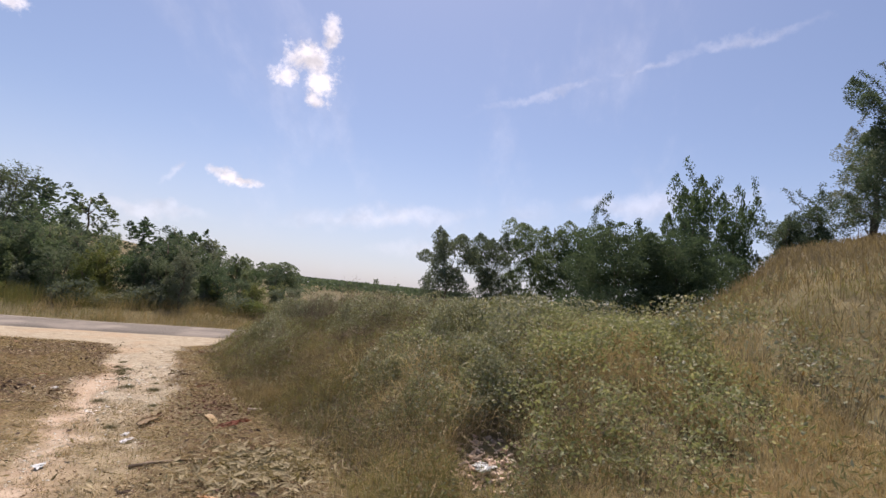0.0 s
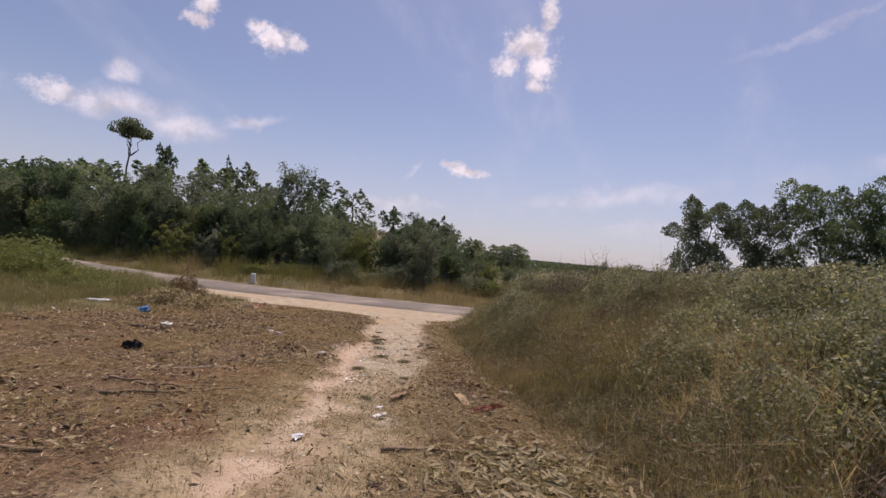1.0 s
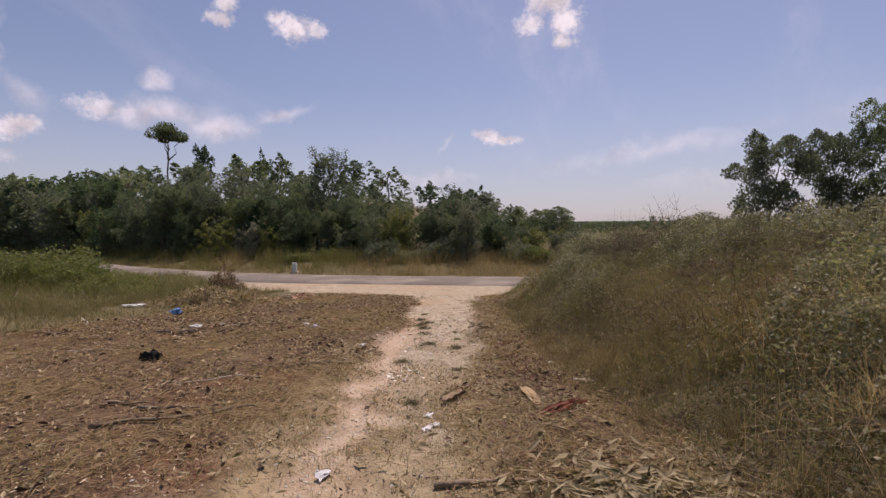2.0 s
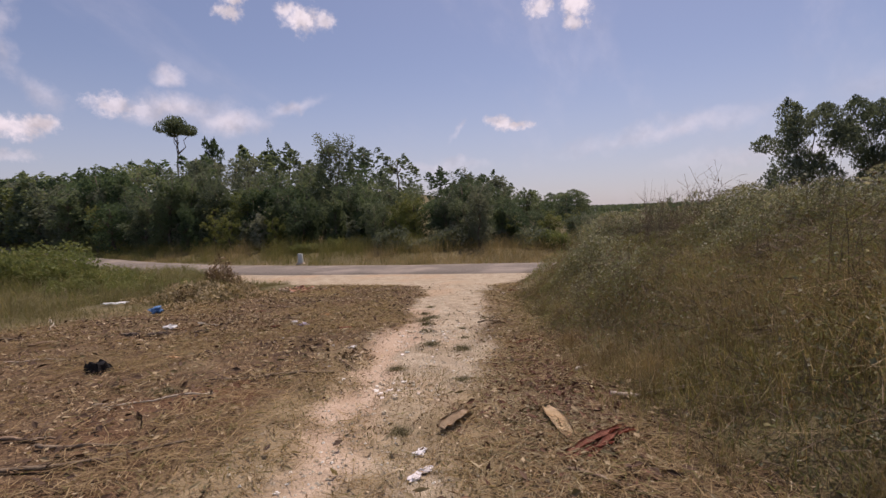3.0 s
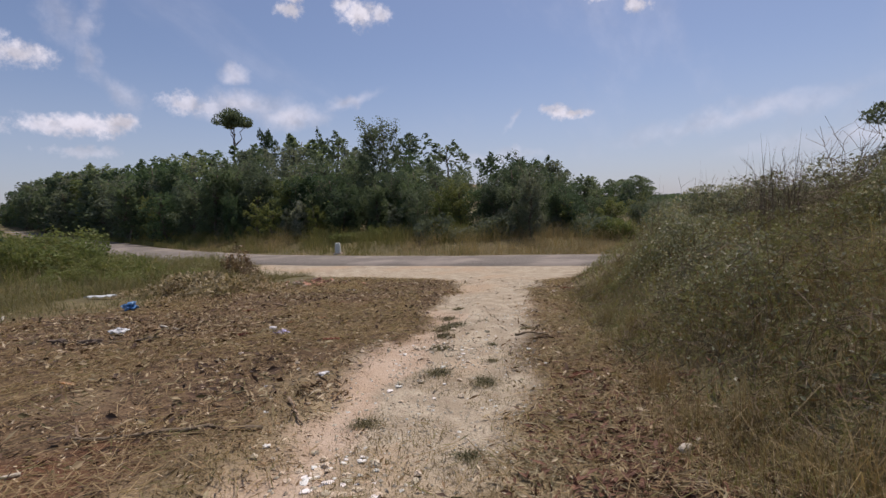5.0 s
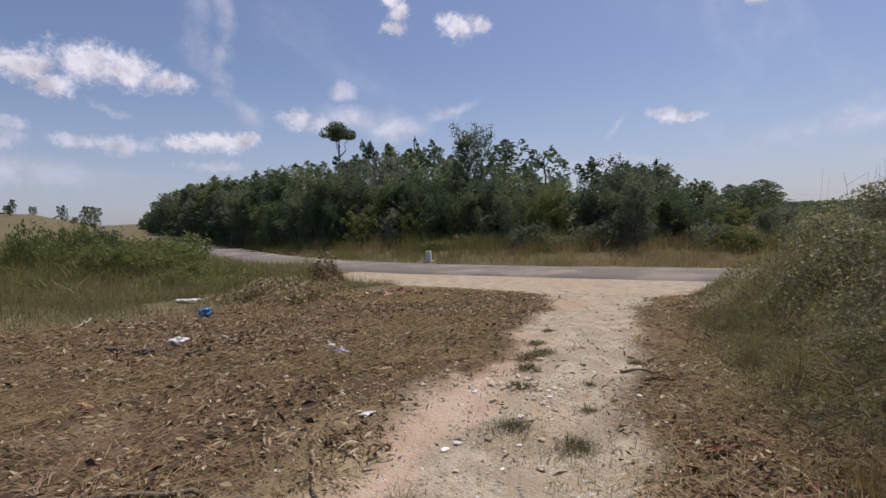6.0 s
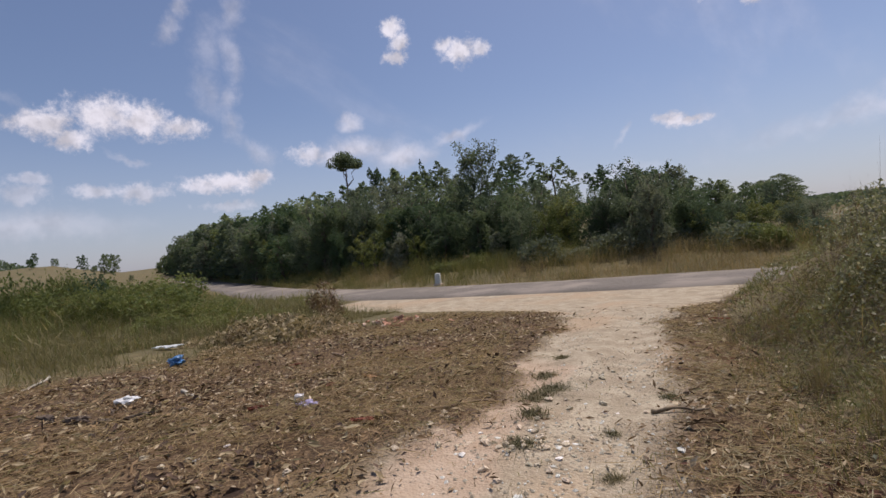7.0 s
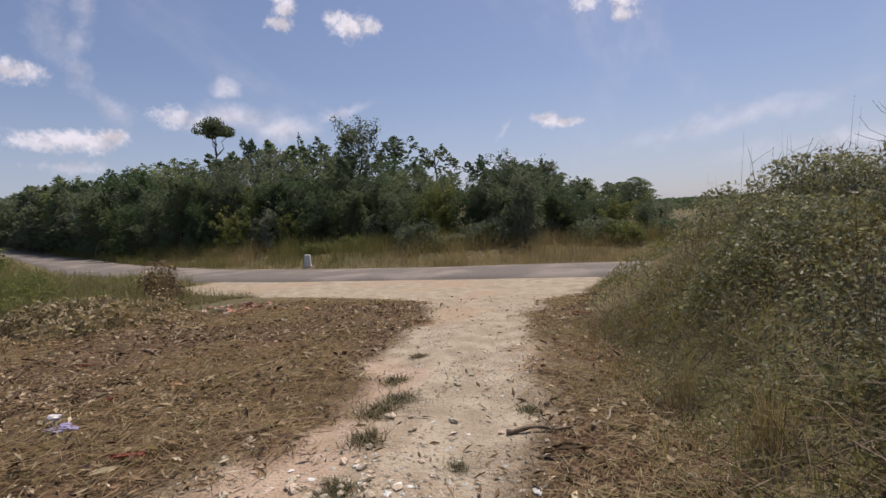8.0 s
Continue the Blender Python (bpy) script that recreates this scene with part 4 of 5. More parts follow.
def build_far_grass():
    rng = np.random.default_rng(12)
    # golden hillside to the right
    x, y = scatter(rng, 50000, (8, 45, -8, 30), lambda a, b: (road_side(a, b) < -4) * (0.35 + 0.65 * fractal(a, b, 81, 2.0, 2)))
    h = rng.uniform(0.25, 0.7, len(x))
    v, f = blades(rng, np.stack([x, y, ground_z(x, y)], 1), h, 0.006 + 0.0011 * np.hypot(x, y), 0.9)
    tagged(mesh_object("hill_grass", v, f, HILL), "golden dry grass on the hillside", "grass", kind="stuff")

    # verge past the road
    order = np.argsort(ROAD_LINE[:, 0])
    x = rng.uniform(-75, 16, 90000)
    s = 2.75 + 7.5 * rng.uniform(size=len(x)) ** 1.3
    y = np.interp(x, ROAD_LINE[order, 0], ROAD_LINE[order, 1]) + s * np.sqrt(1 + np.interp(x, ROAD_LINE[order, 0], np.gradient(ROAD_LINE[order, 1], ROAD_LINE[order, 0])) ** 2)
    keep = (rng.uniform(size=len(x)) < 0.25 + 0.75 * sstep(fractal(x, y, 91, 1.2, 2), 0.3, 0.6)) & ((np.abs(x + 15.0) > 0.7) | (y > 32.3))
    x, y = x[keep], y[keep]
    pick = fractal(x, y, 92, 3.5, 2) + 0.1 * rng.normal(size=len(x)) + 0.012 * (-x - 8) > 0.56
    s = road_side(x, y)
    h = 1.1 * rng.uniform(0.3, 1.0, len(x)) * (0.5 + 0.65 * sstep(s, 2.9, 5.0)) * (0.6 + 0.7 * fractal(x, y, 93, 2.2, 2))
    b = np.stack([x, y, ground_z(x, y)], 1)
    w = rng.uniform(0.008, 0.017, len(x))
    v, f = blades(rng, b[~pick], h[~pick], w[~pick] * 0.75, 1.0)
    tagged(mesh_object("verge_grass", v, f, VERGE), "dry golden grass along the far road verge", "grass", kind="stuff")
    v, f = blades(rng, b[pick], h[pick], w[pick], 0.4)
    tagged(mesh_object("verge_weeds", v, f, STRAW_GREEN), "green weeds along the far road verge", "grass", kind="stuff")

    # meadow left of the clearing
    def meadow(a, b):
        s = road_side(a, b)
        return (s < -3.0) * (1 - litter_mask(a, b)) * (1 - track_mask(a, b)) * (a < foot_x(b) - 1) * (np.hypot(a + 11.0, b - 14.2) > 0.8) * (1 - (a > -9.8) * (b > 18.0)) * (0.25 + 0.75 * sstep(fractal(a, b, 95, 1.1, 2), 0.3, 0.6))
    parts, green = [], []
    for box, n, wd in (((-20, -6.5, 5, 27), 120000, 0.009), ((-70, -12, 4, 45), 60000, 0.035)):
        x, y = scatter(rng, n, box, meadow)
        pick = fractal(x, y, 96, 4.0, 2) + 0.1 * rng.normal(size=len(x)) + 0.25 * np.exp(-((x + 17) / 4) ** 2 - ((y - 17.5) / 4) ** 2) - 0.14 * (1 - sstep(-x, 11, 16)) > 0.55
        h = rng.uniform(0.12, 0.6, len(x)) * (0.5 + 0.8 * sstep(-x, 9.5, 15)) * (0.55 + 0.9 * fractal(x, y, 97, 1.8, 2))
        b = np.stack([x, y, ground_z(x, y)], 1)
        w = wd * rng.uniform(0.6, 1.4, len(x))
        parts.append(blades(rng, b[~pick], h[~pick], w[~pick], 1.3))
        green.append(blades(rng, b[pick], h[pick], w[pick], 1.2))
    v, f = merge(parts)
    tagged(mesh_object("meadow_grass", v, f, MEADOW), "pale dry grass at the edge of the meadow", "grass", kind="stuff")
    v, f = merge(green)
    tagged(mesh_object("meadow_weeds", v, f, GRASS_GREEN), "low green weeds in the meadow", "grass", kind="stuff")


build_far_grass()


def build_litter():
    rng = np.random.default_rng(13)
    parts = []
    for box, n, size in (((-8, 2, 3, 13.5), 130000, 0.037), ((-11, 1.5, 10, 21), 80000, 0.064)):
        x, y = scatter(rng, n, box, lambda a, b: np.clip(litter_mask(a, b) * (1 - track_mask(a, b)) * (0.2 + 0.8 * sstep(fractal(a, b, 101, 0.9, 3), 0.35, 0.6)) * (0.3 + 0.9 * sstep(fractal(a, b, 103, 0.28, 2), 0.35, 0.65)) + 0.02, 0, 1) * (road_side(a, b) < -3.5))
        c = np.stack([x, y, ground_z(x, y) + rng.uniform(0.004, 0.05, len(x))], 1)
        L = size * rng.uniform(0.5, 1.7, len(x))
        parts.append(leaves(rng, c, L, L * rng.uniform(0.14, 0.36, len(x)), 0.66))
    v, f = merge(parts)
    tagged(mesh_object("leaf_litter", v, f, LITTER), "dry brown fallen eucalyptus leaves and bark shreds", "leaf litter", kind="stuff")


def build_chips():
    """Larger flakes of bark and broken wood, in drifts on the cleared ground."""
    rng = np.random.default_rng(19)

    def drift(a, b):
        return litter_mask(a, b) * (1 - track_mask(a, b)) * (0.1 + 0.9 * sstep(fractal(a, b, 105, 0.6, 3), 0.45, 0.62)) * (road_side(a, b) < -4.5) * (0.35 + 0.65 * sstep(-a, 2.2, 3.4))
    for name, label, material, n, size in (("wood_flakes", "pale broken flakes of wood and bark on the cleared ground", WILT, 16000, 0.055), ("bark_flakes", "dark brown flakes of bark on the cleared ground", DARK_BARK, 12000, 0.07)):
        x, y = scatter(rng, n, (-10, 1.2, 3.5, 19.5), drift)
        L = size * rng.uniform(0.5, 1.9, len(x))
        c = np.stack([x, y, ground_z(x, y) + rng.uniform(0.02, 0.07, len(x))], 1)
        tagged(mesh_object(name, *leaves(rng, c, L, L * rng.uniform(0.22, 0.55, len(x)), 0.72), material), label, "flakes", kind="stuff")


build_litter()
build_chips()


def build_straw():
    """Dry stalks lying on the cleared ground, and low dead grass on the track."""
    rng = np.random.default_rng(14)
    x, y = scatter(rng, 190000, (-11, 2, 3, 21), lambda a, b: litter_mask(a, b) * (1 - track_mask(a, b)) * (0.15 + 0.85 * sstep(fractal(a, b, 111, 1.4, 3), 0.4, 0.6)) * (road_side(a, b) < -4))
    c = np.stack([x, y, ground_z(x, y) + rng.uniform(0.01, 0.06, len(x))], 1)
    L = rng.uniform(0.08, 0.34, len(x))
    pale = rng.uniform(size=len(x)) < 0.3 + 0.3 * sstep(-x, 4, 9)
    v, f = leaves(rng, c[~pale], L[~pale], rng.uniform(0.004, 0.009, (~pale).sum()), 0.86)
    tagged(mesh_object("fallen_stalks", v, f, VERGE), "thin brown stalks lying on the cleared ground", "stalks", kind="stuff")
    v, f = leaves(rng, c[pale], L[pale], rng.uniform(0.004, 0.008, pale.sum()), 0.86)
    tagged(mesh_object("fallen_straw", v, f, STRAW), "pale dry straw lying on the cleared ground", "straw", kind="stuff")
    x, y = scatter(rng, 9000, (-10, 2, 3, 19), lambda a, b: litter_mask(a, b) * (1 - track_mask(a, b)) * sstep(fractal(a, b, 151, 1.1, 3), 0.45, 0.65))
    xr, yr = rng.normal(-0.1, 0.4, 6000), rng.normal(9.3, 1.3, 6000)
    off = rng.uniform(size=6000) > 0.1 + 1.6 * track_mask(xr, yr)
    xr, yr = xr[off][:2400], yr[off][:2400]
    Lr = rng.uniform(0.04, 0.12, len(xr))
    v, f = leaves(rng, np.stack([xr, yr, ground_z(xr, yr) + rng.uniform(0.01, 0.05, len(xr))], 1), Lr, Lr * rng.uniform(0.12, 0.4, len(xr)), 0.7)
    tagged(mesh_object("red_bark_litter", v, f, LITTER_RED), "shredded red-brown bark beside the track", "bark litter", kind="stuff")
    L = rng.uniform(0.06, 0.15, len(x))
    c = np.stack([x, y, ground_z(x, y) + rng.uniform(0.02, 0.06, len(x))], 1)
    xh, yh = rng.normal(0.75, 0.42, 1300), rng.normal(5.5, 0.42, 1300)
    c = np.concatenate([c, np.stack([xh, yh, ground_z(xh, yh) + rng.uniform(0.02, 0.08, 1300)], 1)])
    L = np.concatenate([L, rng.uniform(0.09, 0.22, 1300)])
    v, f = leaves(rng, c, L, L * rng.uniform(0.12, 0.3, len(L)), 0.7)
    tagged(mesh_object("long_leaf_litter", v, f, WILT), "long pale fallen eucalyptus leaves", "leaf litter", kind="stuff")
    # short dead grass where the track is less worn
    def worn(a, b):
        m = track_mask(a, b)
        return (road_side(a, b) < -4.5) * (0.05 * m + 0.9 * sstep(m, 0.04, 0.3) * (1 - sstep(m, 0.5, 0.95))) * sstep(fractal(a, b, 121, 0.6, 2), 0.4, 0.6)
    x, y = scatter(rng, 70000, (-5, 2, 2, 21), worn)
    h = rng.uniform(0.015, 0.06, len(x))
    green = fractal(x, y, 123, 0.5, 2) + 0.1 * rng.normal(size=len(x)) > 0.55
    b = np.stack([x, y, ground_z(x, y)], 1)
    tagged(mesh_object("short_grass", *blades(rng, b[green], h[green], 0.0045, 1.1), STRAW_GREEN), "short half-dry grass along the worn track", "grass", kind="stuff")
    x, y = scatter(rng, 80000, (-4, 1.5, 3, 12.5), lambda a, c: worn_mask(a, c) * (1 - 0.8 * rut_mask(a, c)) * sstep(fractal(a, c, 125, 0.5, 3), 0.4, 0.58))
    b2 = np.concatenate([b[~green], np.stack([x, y, ground_z(x, y)], 1)])
    h2 = np.concatenate([h[~green], rng.uniform(0.015, 0.05, len(x))])
    tagged(mesh_object("trodden_grass", *blades(rng, b2, h2, 0.004, 2.6), STRAW), "trodden straw-coloured grass between the wheel ruts", "grass", kind="stuff")
    # pale shredded stalks right of the track, along the mound's foot
    x, y = scatter(rng, 60000, (-1.5, 1.6, 4, 17), lambda a, c: litter_mask(a, c) * (1 - track_mask(a, c)) * sstep(a - np.interp(c, LEFT_Y, RIGHT_X), -0.1, 0.4) * (0.2 + 0.8 * sstep(fractal(a, c, 127, 0.7, 3), 0.4, 0.6)))
    L = rng.uniform(0.03, 0.15, len(x))
    tagged(mesh_object("shredded_stalks", *leaves(rng, np.stack([x, y, ground_z(x, y) + rng.uniform(0.015, 0.07, len(x))], 1), L, rng.uniform(0.003, 0.009, len(x)), 0.8), WILT), "pale shredded stalks along the foot of the mound", "stalks", kind="stuff")


build_straw()


def build_gravel():
    """Loose grit and pebbles on the track, eight faces each."""
    rng = np.random.default_rng(15)
    x, y = scatter(rng, 16000, (-4, 0, 5, 20), lambda a, b: track_mask(a, b) * (0.15 + 0.85 * sstep(fractal(a, b, 161, 1.0, 3), 0.42, 0.62)) * (0.4 + 0.6 * sstep(a, -2.6, -1.6)))
    n = len(x)
    r = rng.uniform(0.006, 0.022, (n, 1, 1)) * np.array([1, 0.8, 0.55]) * rng.uniform(0.7, 1.3, (n, 6, 1))
    axes = np.array([[1, 0, 0], [-1, 0, 0], [0, 1, 0], [0, -1, 0], [0, 0, 1], [0, 0, -1]], float)
    a = rng.uniform(0, 6.28, n)
    rot = np.stack([np.stack([np.cos(a), -np.sin(a), 0 * a], 1), np.stack([np.sin(a), np.cos(a), 0 * a], 1), np.stack([0 * a, 0 * a, 0 * a + 1], 1)], 1)
    v = np.einsum("nij,nkj->nki", rot, axes[None] * r) + np.stack([x, y, ground_z(x, y) + 0.003], 1)[:, None]
    tri = np.array([[0, 2, 4], [2, 1, 4], [1, 3, 4], [3, 0, 4], [2, 0, 5], [1, 2, 5], [3, 1, 5], [0, 3, 5]])
    f = (np.arange(n)[:, None, None] * 6 + tri).reshape(-1, 3)
    grit = surface("loose_grit", (0.3, 0.24, 0.17), (0.58, 0.52, 0.43), 3.0, 0.9, 0, island=0.8, c3=(0.68, 0.65, 0.6))
    tagged(mesh_object("gravel", v.reshape(-1, 3), f, grit), "loose pale grit and pebbles on the track", "gravel", kind="stuff")


build_gravel()

# ------------------------------------------------------------------ single things
WHITE = surface("chalky_white", (0.62, 0.6, 0.56), (0.8, 0.79, 0.76), 9.0, 0.7, 0.2, 40.0)
STONE = surface("pale_stone", (0.44, 0.36, 0.26), (0.66, 0.58, 0.45), 12.0, 0.9, 0.5, 50.0)
BRICK = surface("broken_brick", (0.36, 0.17, 0.11), (0.5, 0.3, 0.21), 10.0, 0.9, 0.5, 50.0)
PINK = surface("pink_rubble", (0.5, 0.35, 0.27), (0.68, 0.56, 0.46), 10.0, 0.9, 0.4, 50.0)
BLUE = surface("blue_plastic", (0.05, 0.18, 0.42), (0.16, 0.36, 0.62), 14.0, 0.4, 0.3, 24.0, through=0.2, spec=0.5)
FILM = surface("white_plastic", (0.62, 0.63, 0.66), (0.82, 0.82, 0.84), 8.0, 0.4, 0.2, 20.0, through=0.2, spec=0.5)
PURPLE = surface("purple_wrapper", (0.3, 0.24, 0.5), (0.55, 0.5, 0.72), 8.0, 0.4, 0.2, 20.0, spec=0.5)
CHAR = surface("charred_wood", (0.008, 0.008, 0.008), (0.03, 0.027, 0.025), 8.0, 0.85, 0.8, 30.0)
PALE_BARK = surface("pale_orange_bark", (0.6, 0.41, 0.23), (0.78, 0.6, 0.4), 9.0, 0.7, 0.4, 40.0)
TAN_BARK = surface("tan_bark", (0.34, 0.255, 0.165), (0.52, 0.41, 0.28), 9.0, 0.8, 0.5, 40.0)
RED_BARK = surface("red_brown_bark", (0.22, 0.07, 0.045), (0.4, 0.17, 0.12), 9.0, 0.75, 0.5, 40.0)
ROT = surface("rotten_wood", (0.07, 0.052, 0.04), (0.23, 0.18, 0.14), 14.0, 0.95, 0.9, 45.0)
BRANCH = surface("dead_branch", (0.13, 0.09, 0.06), (0.3, 0.23, 0.16), 9.0, 0.85, 0.6, 50.0)
BLEACHED = surface("bleached_branch", (0.36, 0.31, 0.25), (0.56, 0.51, 0.43), 9.0, 0.8, 0.5, 50.0)


def solid(name, bm, material, parent=None, smooth=False):
    me = bpy.data.meshes.new(name)
    bm.to_mesh(me)
    bm.free()
    me.materials.append(material)
    if smooth:
        me.shade_smooth()
    ob = new(name, me)
    ob.parent = parent
    return ob


def lump(name, material, seed, size, rough=0.25, sub=2, squash=1.0):
    """A knobbly or crumpled closed form about the origin, standing on z 0."""
    bm = bmesh.new()
    bmesh.ops.create_icosphere(bm, subdivisions=sub, radius=1.0)
    off = Vector((seed * 3.7, seed * 1.3, seed * 7.1))
    for v in bm.verts:
        k = 1 + rough * noise.noise(v.co * 1.3 + off) * 2 + rough * noise.noise(v.co * 3.4 + off)
        v.co = Vector((v.co.x * size[0], v.co.y * size[1], v.co.z * size[2] * squash)) * k
    low = min(v.co.z for v in bm.verts)
    for v in bm.verts:
        v.co.z -= low
    return solid(name, bm, material)


def rest(ob, x, y, turn=0.0, up=-0.01):
    ob.matrix_basis = pose(x, y, float(ground_z(x, y)) + up, 0, 0, turn)
    return ob


def stick(name, label, a, b, thick, material, seed, bend=0.05, lift=0.02, forks=0):
    """A crooked branch on the ground from a to b in plan, thick end at a."""
    rng = np.random.default_rng(seed)
    k = 12
    t = np.linspace(0, 1, k)
    p = np.zeros((k, 3))
    length = math.hypot(b[0] - a[0], b[1] - a[1])
    nx, ny = -(b[1] - a[1]) / length, (b[0] - a[0]) / length
    w = np.cumsum(rng.normal(size=k)) * bend * length / 3
    w = w - w[0] - (w[-1] - w[0]) * t
    p[:, 0], p[:, 1] = a[0] + (b[0] - a[0]) * t + nx * w, a[1] + (b[1] - a[1]) * t + ny * w
    p[:, 2] = ground_z(p[:, 0], p[:, 1]) + thick * 0.7 + np.abs(np.sin(t * 5 + seed)) * lift
    r = thick * (1 - 0.6 * t) * (1 + 0.12 * rng.normal(size=k))
    o = p[0].copy()
    root = mesh_object(name, tube(p - o, r, 6)[0], tube(p - o, r, 6)[1], material, None, True)
    root.location = o
    for f in range(forks):
        i = int(rng.integers(3, k - 2))
        d = (p[i + 1] - p[i]) * rng.uniform(1.5, 3.0) + np.array([nx, ny, 0]) * rng.choice([-1, 1]) * length * rng.uniform(0.08, 0.2)
        q = wander(rng, p[i] - o, p[i] - o + d, 0.04, 5)
        mesh_object("twig", *tube(q, np.linspace(r[i] * 0.7, r[i] * 0.2, 5), 5), material, root, True)
    return tagged(root, label, "branch")


def curled_bark(name, label, x, y, turn, length, width, material, seed, curl=0.22):
    """A curled strip of bark with thickness and torn ends."""
    rng = np.random.default_rng(seed)
    bm = bmesh.new()
    n, m = 12, 6
    grid = []
    for i in range(n):
        t = i / (n - 1)
        w = width * (0.35 + 0.65 * math.sin(math.pi * min(1, 0.15 + 0.8 * t))) * (1 + 0.1 * rng.normal())
        row = []
        for j in range(m):
            s = j / (m - 1) - 0.5
            z = curl * width * (s * s * 2.2) + 0.03 * length * math.sin(math.pi * t) + 0.006 * rng.normal()
            row.append(bm.verts.new(((t - 0.5) * length + 0.02 * length * rng.normal() * (i in (0, n - 1)), s * w, z)))
        grid.append(row)
    for i in range(n - 1):
        for j in range(m - 1):
            bm.faces.new((grid[i][j], grid[i + 1][j], grid[i + 1][j + 1], grid[i][j + 1]))
    bmesh.ops.solidify(bm, geom=bm.faces[:], thickness=0.008)
    low = min(v.co.z for v in bm.verts)
    for v in bm.verts:
        v.co.z -= low
    ob = solid(name, bm, material, None, True)
    return tagged(rest(ob, x, y, turn, 0.03), label, "bark")


def weed(name, label, seed, height, spread, count, material, category="weed", thick=0.008, leafy=0, leaf=0.04, leaf_mat=None):
    """A small plant: many bent stems from one root, and leaves on them."""
    rng = np.random.default_rng(seed)
    base = np.zeros((count, 3))
    base[:, :2] = rng.normal(size=(count, 2)) * spread * 0.3
    root = tagged(new(name), label, category)
    v, f = blades(rng, base, height * rng.uniform(0.35, 1.1, count), thick, spread / height)
    mesh_object("tuft", v, f, material, root)
    if leafy:
        d = unit(rng.normal(size=(leafy, 3)) * (1, 1, 0.8)) * rng.uniform(0.35, 1.0, (leafy, 1)) ** 0.5
        p = d * (spread, spread, height * 0.5) + (0, 0, height * 0.52)
        p = p * (1 + 0.9 * (fractal(p[:, 0] + 9, p[:, 1] + p[:, 2], seed, spread * 0.4, 2) - 0.5)[:, None])
        L = leaf * rng.uniform(0.6, 1.5, leafy)
        mesh_object("foliage", *leaves(rng, p, L, L * rng.uniform(0.35, 0.6, leafy), 0.1), leaf_mat or material, root)
    return root


def kilometre_stone():
    bm = bmesh.new()
    bmesh.ops.create_cube(bm, size=1.0)
    for v in bm.verts:
        k = 0.8 if v.co.z > 0 else 1.0
        v.co = Vector((v.co.x * 0.34 * k, v.co.y * 0.26 * k, (v.co.z + 0.5) * 0.72))
    bmesh.ops.bevel(bm, geom=bm.edges[:], offset=0.04, segments=3, profile=0.5, affect="EDGES")
    ob = solid("marker_stone", bm, WHITE, None, True)
    rest(ob, -15.0, 31.7, 12, -0.05)
    bm = bmesh.new()
    bmesh.ops.create_cube(bm, size=1.0)
    for v in bm.verts:
        v.co = Vector((v.co.x * 0.46, v.co.y * 0.38, v.co.z * 0.16 + 0.08))
    bmesh.ops.bevel(bm, geom=bm.edges[:], offset=0.02, segments=2, affect="EDGES")
    solid("plinth", bm, STONE, ob)
    tagged(ob, "small whitewashed stone road marker in the verge", "marker stone")


kilometre_stone()


